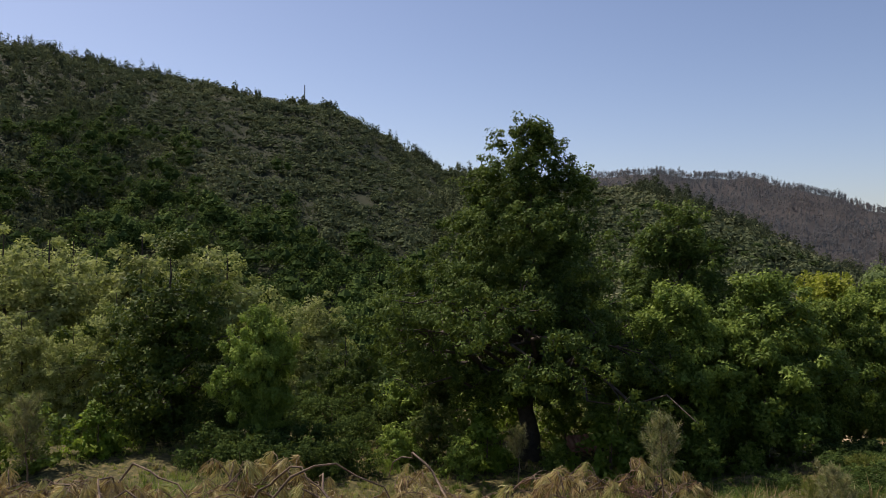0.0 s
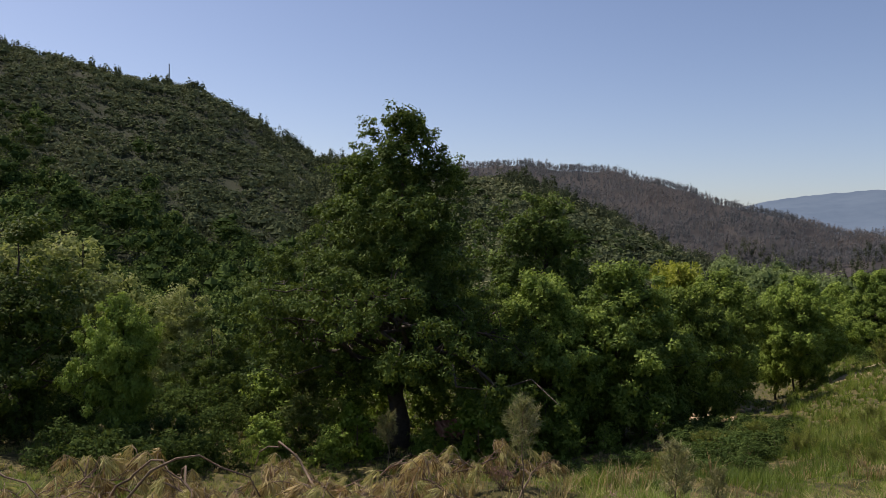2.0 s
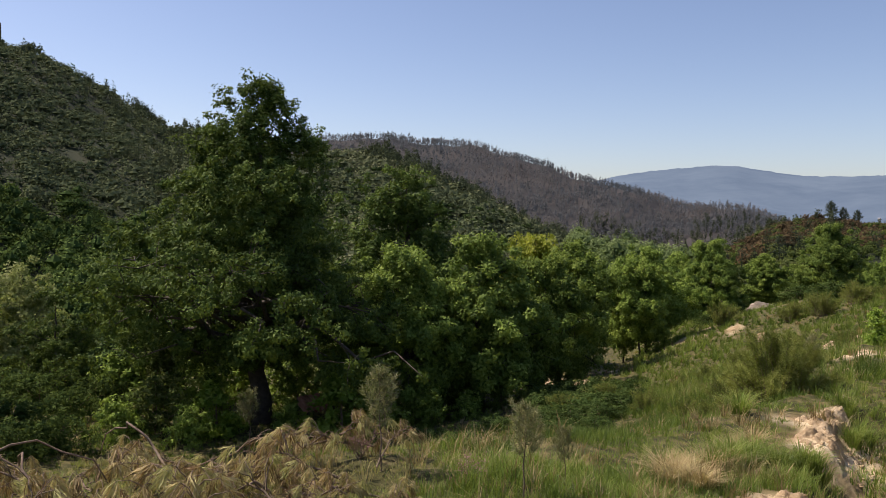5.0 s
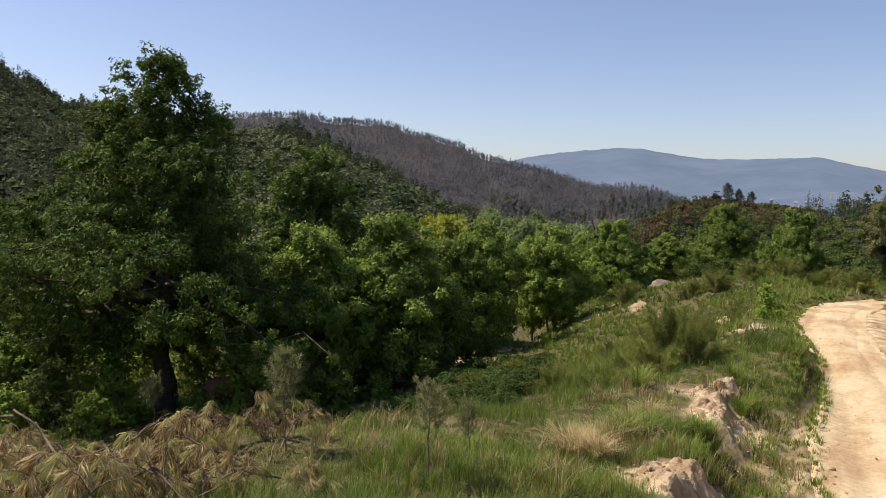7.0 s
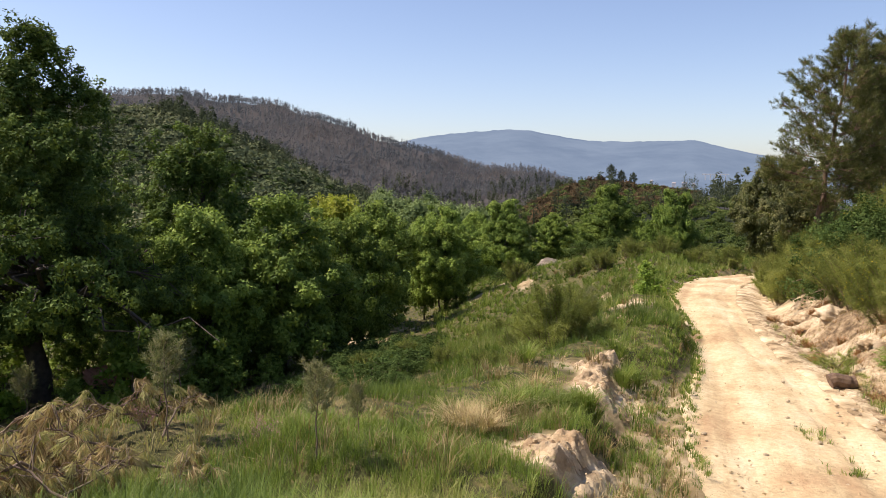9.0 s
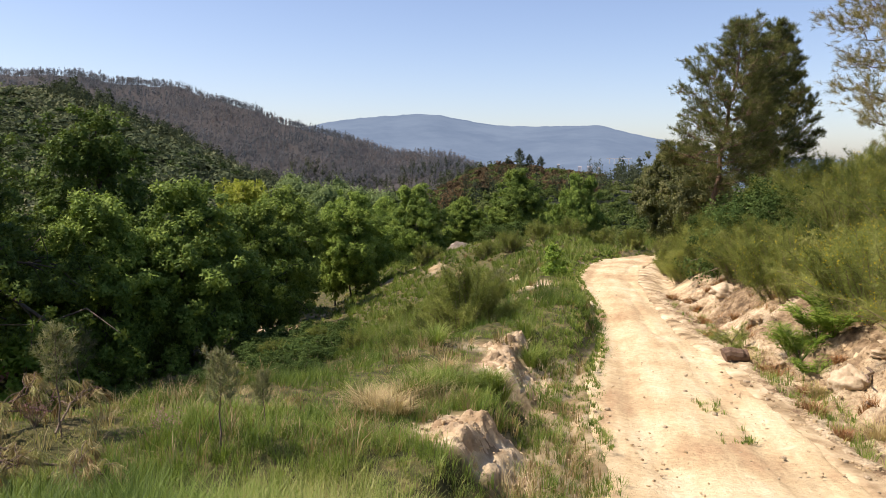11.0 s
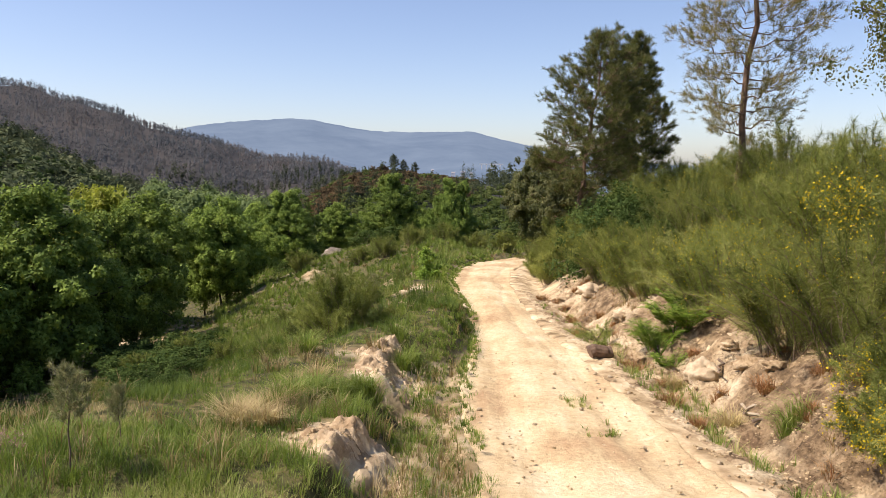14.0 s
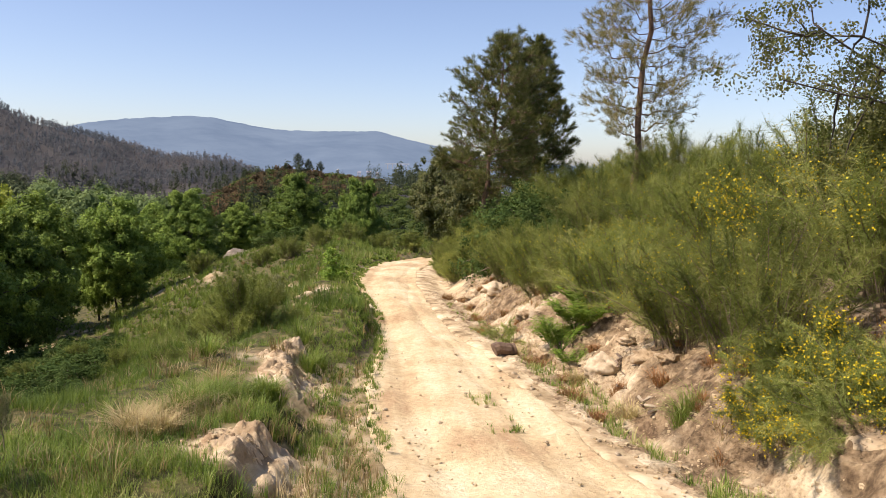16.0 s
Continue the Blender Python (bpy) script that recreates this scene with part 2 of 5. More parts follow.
def mesh_of(name, verts, faces, material, attrs=(), shade=False):
    me = bpy.data.meshes.new(name)
    me.from_pydata(np.asarray(verts, dtype=np.float32), [], np.asarray(faces, dtype=np.int32))
    for key, domain, values in attrs:
        at = me.attributes.new(key, "FLOAT", domain)
        at.data.foreach_set("value", np.asarray(values, dtype=np.float32))
    me.materials.append(material)
    if shade:
        me.polygons.foreach_set("use_smooth", np.ones(len(me.polygons), dtype=bool))
    me.update()
    return me


def part(name, me, parent, label=""):
    ob = new(name, me)
    ob.parent = parent
    if label:
        tagged(ob, label)
    return ob


def thing(name, m, label, category, group="", kind=""):
    ob = new(name)
    ob.empty_display_size = 0.3
    ob.matrix_basis = m
    return tagged(ob, label, category, group, kind)


def join(*pieces):
    """Quad soups (verts, faces, tints) joined into one."""
    vs, fs, ts, n = [], [], [], 0
    for v, f, t in pieces:
        vs.append(v)
        fs.append(f + n)
        ts.append(t)
        n += len(v)
    return np.concatenate(vs), np.concatenate(fs), np.concatenate(ts)


def polar(az, d):
    a = np.radians(az)
    return d * np.sin(a), d * np.cos(a)


# ---- the lie of the land ----
UX, UY = 0.79, 0.613                     # the way that the road goes


def along(x, y):
    return x * UX + y * UY, -x * UY + y * UX


def road_mid(a):
    return np.interp(a, [0, 7.2, 9.4, 11.6, 14.6, 17, 20, 24, 28.7, 34, 39, 43, 48, 56, 70], [-1.6, -1.44, -1.18, -1.03, -0.95, -0.73, -0.55, -0.22, 0.08, -0.05, -0.75, -2.2, -4.5, -9.2, -19.0])


def road_half(a):
    return np.interp(a, [0, 5, 7.2, 9.4, 11.6, 14.6, 17, 20, 28.7, 40], [1.5, 1.4, 1.2, 1.24, 1.18, 1.0, 0.84, 0.82, 1.12, 1.25])


def road_fall(a):
    return -0.99 - 0.055 * np.clip(a, -20, 40) - 0.06 * np.maximum(a - 40, 0)


def rim_of(a):
    """How far from the track the broken rim of the verge runs."""
    return np.interp(a, [5, 7, 9, 12], [1.0, 0.95, 0.78, 0.68]) + 0.22 * fbm(a * 0.9, a * 0 + 2, 3, 131) + 0.10 * fbm(a * 3.5, a * 0 + 5, 2, 133) + 0.25 * smooth((a - 10.5) / 2)


def broken(a, left, x, y):
    """Where the verge has broken away to bare sand: two places along its rim, 0 to 1."""
    b = 0.0
    n = 0.45 * fbm(x * 1.5, y * 1.5, 4, 135)
    for c, half, wide in ((6.9, 1.0, 0.75), (11.2, 1.9, 0.9)):
        u, w = np.abs(a - c) / half, (left - rim_of(a) - 0.1) / wide
        b = np.maximum(b, smooth((1.0 - np.hypot(u, w) + n) / 0.55))
    return b


def bare_patch(x, y):
    """How bare the earth is: the mounds by the road, the cut bank and sandy patches below."""
    a, v = along(x, y)
    e = v - road_mid(a)
    n = fbm(x * 0.7, y * 0.7, 4, 5)
    left, right = e - road_half(a), -e - road_half(a)
    b = np.exp(-((left - 0.0) / 0.2) ** 2) * 0.4
    b = np.maximum(b, smooth((right + 0.7) / 0.4) * smooth((4.2 - right) / 1.2))
    for ca, cv, r in ((21.0, 1.6, 0.6), (26.0, 2.6, 1.0), (33.0, 3.6, 1.1), (46.0, 10.5, 0.5), (51.5, 13.0, 0.6), (55.0, 9.0, 0.7), (44.0, 17.0, 0.8), (37.0, 15.5, 0.7), (47.5, 13.5, 0.9), (38.9, 18.3, 0.9), (33.5, 15.8, 0.7)):
        b = np.maximum(b, smooth(1.5 - np.hypot((a - ca) / 1.5, v - cv) / r + 0.5 * n))
    b = np.maximum(b, 1.2 * broken(a, left, x, y))
    b = np.maximum(b, 0.62 * smooth((a - 5) / 1) * smooth((14 - a) / 1.5) * smooth((rim_of(a) - left) / 0.3) * (left > -0.5))
    return np.clip(b + 0.35 * n * (b > 0.05), 0, 1)


def near_land(x, y):
    a, v = along(x, y)
    e = v - road_mid(a)
    left, right = e - road_half(a), -e - road_half(a)
    z = road_fall(a) + 0.99 * np.exp(-(x * x + y * y) / 24.0)
    az, d = np.degrees(np.arctan2(x, y)), np.hypot(x, y)
    z = z + np.interp(az, [32, 36, 40.5, 45, 48, 51.0], [0, 2.0, 3.0, 3.7, 2.6, 0]) * smooth((d - 36) / 22)
    n = fbm(x * 0.35, y * 0.35, 4, 1)
    shelf = np.interp(a, [0, 3.2, 5, 8, 12, 16, 36, 46, 60], [9.0, 7.7, 5.6, 3.9, 2.1, 1.3, 1.3, 4.5, 7.0])
    fall = 0.43 * np.clip(left - shelf, 0, 6.0) + 0.22 * np.clip(left - shelf - 6.0, 0, 9.0) + 0.38 * np.clip(left - 31, 0, 40)
    zl = 0.20 * smooth(left / 0.5) - fall + 0.18 * n * smooth(left / 1.5) + 0.05 * fbm(x * 1.6, y * 1.6, 3, 7) * smooth(left / 0.8)
    for ca, cv, h, r in ((46.5, 10.3, 0.15, 1.2), (38.0, 6.0, 0.3, 1.5)):
        bump_r = np.hypot((a - ca) / 1.4, v - cv) / r + 0.25 * fbm(x * 2.2, y * 2.2, 3, 9)
        zl = zl + h * smooth(1.4 - bump_r)
    verge = smooth((a - 4.8) / 1.0) * smooth((14.5 - a) / 1.5)
    rim = rim_of(a)
    zl = zl + 0.32 * smooth((a - 12.5) / 2.5) * smooth((31 - a) / 6) * smooth((left - 0.05) / 0.4) * (1 - 0.8 * smooth((left - 2) / 3)) * (1 + 0.5 * fbm(a * 0.7, a * 0, 2, 134))
    zl = zl + verge * (0.27 * smooth((left - rim - 0.03) / 0.22) - 0.20 * smooth(left / 0.25) * smooth((rim - left) / 0.2))
    bp = bare_patch(x, y)
    rough = bp * (0.16 * (0.5 - np.abs(fbm(x * 1.9, y * 1.9, 4, 13))) + 0.07 * np.abs(fbm(x * 5.5, y * 5.5, 3, 15)) - 0.04)
    zl = zl + rough * smooth(left / 0.3)
    rr = right + 0.35 * fbm(x * 0.5, y * 0.5, 3, 3)
    zrt = -0.28 * np.exp(-((right - 1.0) / 0.5) ** 2) + 0.62 * smooth((rr - 1.0) / 1.9) + 0.42 * np.clip(rr - 2.9, 0, 8) + 0.16 * fbm(x * 1.3, y * 1.3, 4, 11) * smooth((right - 0.3) / 1.0) + 1.6 * rough * smooth((right - 0.2) / 0.6) + 0.30 * (0.45 - np.abs(fbm(x * 0.75 + 3, y * 0.75, 4, 19))) * smooth((right - 0.8) / 0.8)
    return z + np.where(left > 0, zl, np.where(right > 0, zrt, -0.22 * smooth(np.minimum(-left, -right) / 0.35)))


HILL_AZ = [-90, -60, -29, -18, -8, 0, 4, 8.5, 11.4, 14.3, 17.3, 19.5, 21.7, 24, 26.3, 28.7, 30.5, 35, 39.2, 42, 44.3, 47.2, 50.7, 55, 60, 66, 80, 130]
HILL_D = [380, 420, 450, 470, 480, 450, 390, 325, 305, 290, 275, 268, 258, 248, 240, 233, 232, 240, 290, 300, 300, 300, 300, 305, 315, 330, 350, 350]
HILL_EL = [9.0, 11.5, 12.6, 10.9, 9.2, 5.2, 4.5, 3.55, 3.9, 3.65, 2.8, 1.8, 1.0, -0.4, -1.6, -2.6, -3.3, -4.2, -2.7, -0.9, -0.45, -0.9, -1.2, -1.55, -1.9, -2.3, -3.0, -3.0]
RIDGE_AZ = [-20, 0, 8.5, 12.5, 18.8, 24, 28.7, 30.3, 32.3, 35.2, 40, 42.9, 48, 57, 90]
RIDGE_D = [900, 900, 900, 900, 880, 850, 800, 780, 770, 760, 715, 700, 680, 680, 700]
RIDGE_EL = [4.0, 4.4, 4.6, 5.1, 5.15, 4.05, 2.35, 1.9, 1.6, 0.7, 0.05, -0.85, -2.0, -2.5, -2.6]


def far_land(x, y):
    d, az = np.hypot(x, y), np.degrees(np.arctan2(x, y))
    hd, he = np.interp(az, HILL_AZ, HILL_D), np.interp(az, HILL_AZ, HILL_EL)
    rd, re = np.interp(az, RIDGE_AZ, RIDGE_D), np.interp(az, RIDGE_AZ, RIDGE_EL)
    hz, rz = EYE + hd * np.tan(np.radians(he)), EYE + rd * np.tan(np.radians(re))
    valley = np.interp(az, [-90, 20, 36, 60, 90], [-21, -21, -17, -12, -8])
    dip = np.minimum(hz, rz) - np.interp(az, [0, 30, 50], [30, 25, 14])
    ds = [np.full_like(d, 60.0), np.full_like(d, 105.0), hd, 0.5 * (hd + rd), rd, rd * 1.6, np.full_like(d, 1900.0), np.full_like(d, 6000.0)]
    zs = [np.interp(az, [-90, 20, 34, 45, 90], [-13, -13, -8.5, -6, -4]), valley, hz, dip, rz, rz - 60, np.full_like(d, -72.0), np.full_like(d, -72.0)]
    z = zs[0].copy()
    for k in range(len(ds) - 1):
        t = np.clip((d - ds[k]) / (ds[k + 1] - ds[k]), 0, 1)
        t = 0.5 * t + 0.5 * smooth(t)
        z = np.where(d >= ds[k], zs[k] + (zs[k + 1] - zs[k]) * t, z)
    calm = smooth((d - 90) / 120) * (1 - 0.7 * smooth((d - 1000) / 900))
    calm = calm * np.interp(az, [2, 10], [1.0, 0.5])
    return z + calm * d * (0.018 * fbm(x / 55, y / 55, 4, 21) + 0.006 * fbm(x / 12, y / 12, 3, 23))


def land(x, y):
    x, y = np.asarray(x, dtype=float), np.asarray(y, dtype=float)
    d = np.hypot(x, y)
    w = smooth((d - 68) / 36)
    return near_land(x, y) * (1 - w) + far_land(x, y) * w


def land_at(x, y):
    return float(land(np.array([x]), np.array([y]))[0])


def build_ground():
    azs = np.concatenate([np.arange(-180, -36, 4.0), np.arange(-36, 92, 0.48), np.arange(92, 180, 4.0)])
    ds = [0.02]
    while ds[-1] < 4700:
        ds.append(ds[-1] * (1.05 if ds[-1] < 5 else 1.0125 if ds[-1] < 36 else 1.03) + 0.01)
    ds = np.array(ds)
    A, D = np.meshgrid(azs, ds, indexing="ij")
    x, y = polar(A, D)
    z = land(x, y)
    n, m = A.shape
    v = np.stack([x, y, z], -1).reshape(-1, 3)
    i, j = np.meshgrid(np.arange(n), np.arange(m - 1), indexing="ij")
    k = (i + 1) % n
    f = np.stack([i * m + j, k * m + j, k * m + j + 1, i * m + j + 1], -1)[:, :, ::-1].reshape(-1, 4)
    centre = len(v)
    bare = bare_patch(x, y) * (1 - smooth((D - 60) / 20))
    heath = smooth((D - 60) / 30)
    burnt = smooth((D - 430) / 120) * smooth((A - 0) / 8)
    burnt = np.maximum(burnt, smooth((D - 215) / 40) * smooth((A - 37) / 4) * smooth((62 - A) / 8))
    a, w = along(x, y)
    right = road_mid(a) - w - road_half(a)
    litter = smooth((right - 1.5 + 1.3 * fbm(x * 0.8, y * 0.8, 4, 17)) / 0.8) * (D < 70)
    me = mesh_of("ground", v, f, M_GROUND, [("bare", "POINT", bare.ravel()), ("heath", "POINT", heath.ravel()), ("burnt", "POINT", burnt.ravel()), ("litter", "POINT", litter.ravel())], True)
    tagged(new("ground", me), "grassy hillside with bare granite sand, falling to wooded hills", "ground", kind="structure")


def build_road():
    """The sandy track, with worn wheel lines, a grass crown and a rough edge that dives into the verge."""
    a = np.concatenate([np.arange(-28, 2, 0.5), np.arange(2, 36, 0.075), np.arange(36, 62, 0.2)])
    s = np.linspace(-1.25, 1.25, 60)
    A, S = np.meshgrid(a, s, indexing="ij")
    wobble = 0.12 * fbm(A * 0.9, np.sign(S) * 3.0 + 0 * S, 4, 31)
    e = S * (road_half(A) + wobble)
    v = road_mid(A) + e
    x, y = A * UX - v * UY, A * UY + v * UX
    rut = -0.035 * (np.exp(-((np.abs(e + 0.1) - 0.68) / 0.2) ** 2)) + 0.02 * np.exp(-(e / 0.25) ** 2)
    z = road_fall(A) + 0.99 * np.exp(-(x * x + y * y) / 24.0) + rut + 0.035 * fbm(x * 0.9, y * 0.9, 4, 33) + 0.018 * fbm(x * 5, y * 5, 3, 35)
    chan = 0.02 * np.exp(-((e + 0.55 * road_half(A) - 0.25 * grid_noise(A * 0.4, 0 * A, 4)) / 0.09) ** 2) * smooth((A - 6) / 3)
    z = z - chan - 0.34 * smooth((np.abs(S) - 0.93) / 0.32)
    n, m = A.shape
    i, j = np.meshgrid(np.arange(n - 1), np.arange(m - 1), indexing="ij")
    f = np.stack([i * m + j, (i + 1) * m + j, (i + 1) * m + j + 1, i * m + j + 1], -1).reshape(-1, 4)
    me = mesh_of("road", np.stack([x, y, z], -1).reshape(-1, 3), f, M_ROAD, [], True)
    tagged(new("road", me), "pale sandy dirt track with wheel ruts along the slope", "dirt road", kind="structure")


def strip(name, a, r, height, material, attrs=lambda A, R, x, y: [], side=-1):
    """A fine sheet beside the track: a along it, r out from its edge (side -1 right, 1 left); height(A, R, x, y) over the land."""
    A, R = np.meshgrid(a, r, indexing="ij")
    v = road_mid(A) + side * (road_half(A) + R)
    x, y = A * UX - v * UY, A * UY + v * UX
    z = land(x, y) + height(A, R, x, y)
    n, m = A.shape
    i, j = np.meshgrid(np.arange(n - 1), np.arange(m - 1), indexing="ij")
    f = np.stack([i * m + j, (i + 1) * m + j, (i + 1) * m + j + 1, i * m + j + 1], -1).reshape(-1, 4)
    return mesh_of(name, np.stack([x, y, z], -1).reshape(-1, 3), f if side > 0 else f[:, ::-1], material, attrs(A, R, x, y), True)


def relief(A, R, x, y):
    """How far the eroded face of the bank stands out from the land."""
    hold = smooth(R / 0.4) * smooth((4.0 - R) / 0.5) * smooth((A - 5.2) / 0.8) * smooth((27 - A) / 2)
    gully = 0.5 - np.abs(fbm(A * 1.3 + 0.3 * R, R * 0.55, 4, 101))
    lump = 0.5 - np.abs(fbm(x * 2.3, y * 2.3, 4, 103))
    crumb = np.abs(fbm(x * 6.5, y * 6.5, 3, 105))
    return -0.10 + hold * (0.10 + 0.22 * gully * smooth((R - 0.5) / 0.7) + 0.08 * lump + 0.05 * crumb)


def surface(x, y):
    """The land with the bank's face on it."""
    x, y = np.asarray(x, dtype=float), np.asarray(y, dtype=float)
    a, v = along(x, y)
    r = road_mid(a) - v - road_half(a)
    q = v - road_mid(a) - road_half(a)
    z = land(x, y) + np.where((r > 0.1) & (r < 4.1) & (a > 5) & (a < 27.5), np.maximum(relief(a, r, x, y), 0), 0)
    return z + np.where((q > 0.05) & (q < 2.4) & (a > 5.6) & (a < 13.5), np.maximum(heap(a, q, x, y), 0), 0)


def surface_at(x, y):
    return float(surface(np.array([x]), np.array([y]))[0])


def build_bank():
    def cover(A, R, x, y):
        return [("litter", "POINT", (smooth((R - 0.95 - 0.35 * smooth((A - 9) / 4) + 1.6 * fbm(x * 0.9, y * 0.9, 4, 17)) / 0.7) * 0.95).ravel())]
    me = strip("bank", np.concatenate([np.arange(5.0, 16, 0.05), np.arange(16, 27.5, 0.1)]), np.arange(0.1, 4.1, 0.055), relief, M_BANK, cover)
    tagged(new("bank", me), "eroded cut bank of pale granite sand with brown litter", "bank", kind="structure")


def heap(A, R, x, y):
    """Broken sand on the rim of the verge: a steep ragged face to the track, an apron of spilt sand below, clods on top."""
    b = broken(A, R, x, y)
    rim = rim_of(A) + 0.12 * fbm(x * 3.1, y * 3.1, 3, 137) + 0.07 * fbm(x * 9, y * 9, 3, 138)
    top = smooth((R - rim) / 0.13)
    clods = 0.14 * np.abs(fbm(x * 5.5, y * 5.5, 3, 139)) + 0.08 * np.abs(fbm(x * 15, y * 15, 3, 141)) - 0.05
    cave = -0.10 * np.exp(-((R - rim + 0.08) / 0.1) ** 2) * smooth(0.5 + 1.5 * fbm(A * 1.7, A * 0, 2, 143))
    return -0.10 + b * (0.07 + 0.05 * top + clods + 1.4 * cave)


def build_mounds():
    for c, half in ((7.0, 1.4), (11.0, 2.5)):
        me = strip("earth_mound", np.arange(c - half, c + half, 0.022), np.arange(0.05, 2.4, 0.022), heap, M_SAND, side=1)
        tagged(new("earth_mound", me), "broken rim of pale sandy earth beside the track", "mound", "eroded heaps along the track")


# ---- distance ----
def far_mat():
    """Blue distance, several kilometres off; haze of the lit air before it is put in as a blue glow."""
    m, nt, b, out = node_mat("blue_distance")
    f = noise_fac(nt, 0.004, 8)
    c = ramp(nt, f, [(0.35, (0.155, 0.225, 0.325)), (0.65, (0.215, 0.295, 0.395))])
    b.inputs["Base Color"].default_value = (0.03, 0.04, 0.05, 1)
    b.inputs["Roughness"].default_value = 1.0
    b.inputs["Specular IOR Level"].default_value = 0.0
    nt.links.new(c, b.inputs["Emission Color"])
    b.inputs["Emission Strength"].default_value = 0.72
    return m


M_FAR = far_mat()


def build_far_mountain():
    az = np.arange(14, 120, 0.25)
    crest = np.interp(az, [14, 26, 29.8, 31.4, 33.8, 37.8, 39.4, 43.4, 45.8, 50.7, 53.2, 57.1, 64, 75, 90, 120], [0.6, 1.6, 2.19, 2.61, 2.95, 3.3, 3.2, 2.5, 2.45, 2.52, 1.9, 1.1, 0.3, 0.0, 0.3, 0.0])
    crest = crest + 0.03 * grid_noise(az * 2.2, az * 0, 3) + 0.02 * grid_noise(az * 7, az * 0, 5)
    t = np.linspace(0, 1, 40)
    A, T = np.meshgrid(az, t, indexing="ij")
    D = 2300 + 1700 * T
    top = EYE + 4000 * np.tan(np.radians(np.repeat(crest[:, None], len(t), 1)))
    x, y = polar(A, D)
    base = -78.0
    z = base + (top - base) * (0.35 * T + 0.65 * smooth(T)) + 28 * T * (1 - T) * 4 * fbm(x / 420, y / 420, 4, 41)
    n, m = A.shape
    i, j = np.meshgrid(np.arange(n - 1), np.arange(m - 1), indexing="ij")
    f = np.stack([i * m + j, (i + 1) * m + j, (i + 1) * m + j + 1, i * m + j + 1], -1)[:, :, ::-1].reshape(-1, 4)
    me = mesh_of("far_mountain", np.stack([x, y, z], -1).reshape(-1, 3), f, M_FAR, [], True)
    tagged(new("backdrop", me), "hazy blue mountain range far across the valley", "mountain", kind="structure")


build_ground()
build_road()
build_bank()
build_mounds()
build_far_mountain()


# ---- plants: building blocks ----
def unit(v):
    return v / np.maximum(np.linalg.norm(v, axis=-1, keepdims=True), 1e-9)


def ball(rng, n):
    return unit(rng.normal(size=(n, 3)))


def leaves(rng, p, out, size, width=0.38, spread=0.9, tint=None, flat=0.0, corners=4, face=None, ruffle=0.75):
    """One folded blade at each point p, turned roughly along out; flat lays the blades level."""
    n = len(p)
    size = np.broadcast_to(size, n) * rng.uniform(0.7, 1.3, n)
    u = unit(out + spread * ball(rng, n))
    w = unit(np.cross(u, ball(rng, n) + np.array([0, 0, flat])))
    if face is not None:
        q = unit(unit(face) + ruffle * ball(rng, n))
        w = unit(np.cross(q, u))
        u = np.cross(w, q)
    nrm = np.cross(u, w)
    s = size[:, None]
    if corners == 3:
        v = np.stack([p - s * width * w, p + s * u, p + s * width * w], 1).reshape(-1, 3)
        t = np.clip((0.5 if tint is None else tint) + rng.uniform(-0.25, 0.25, n), 0, 1)
        return v, np.arange(3 * n).reshape(n, 3), t
    v = np.stack([p, p + s * (0.5 * u + width * w + 0.1 * nrm), p + s * u, p + s * (0.5 * u - width * w + 0.1 * nrm)], 1).reshape(-1, 3)
    f = np.arange(4 * n).reshape(n, 4)
    t = rng.uniform(0, 1, n) if tint is None else np.clip(tint + rng.uniform(-0.25, 0.25, n), 0, 1)
    return v, f, t


def tube(path, radii, sides=6):
    path, radii = np.asarray(path, float), np.asarray(radii, float)
    tan = unit(np.gradient(path, axis=0))
    ref = np.where(np.abs(tan[:, 2:3]) > 0.9, np.array([[1.0, 0, 0]]), np.array([[0, 0, 1.0]]))
    a = unit(np.cross(tan, ref))
    b = np.cross(tan, a)
    ang = np.linspace(0, 2 * np.pi, sides, endpoint=False)
    ring = path[:, None] + radii[:, None, None] * (np.cos(ang)[None, :, None] * a[:, None] + np.sin(ang)[None, :, None] * b[:, None])
    m = len(path)
    i, j = np.meshgrid(np.arange(m - 1), np.arange(sides), indexing="ij")
    k = (j + 1) % sides
    f = np.stack([i * sides + j, i * sides + k, (i + 1) * sides + k, (i + 1) * sides + j], -1).reshape(-1, 4)
    return ring.reshape(-1, 3), f, np.full(len(f), 0.5)


def bend(rng, a, b, n=6, lift=0.0, wob=0.05):
    """A crooked path from a to b."""
    a, b = np.asarray(a, float), np.asarray(b, float)
    t = np.linspace(0, 1, n)[:, None]
    ln = np.linalg.norm(b - a)
    p = a + (b - a) * t
    p[:, 2:3] += lift * ln * 4 * t * (1 - t)
    p[1:-1] += rng.normal(size=(n - 2, 3)) * wob * ln
    return p


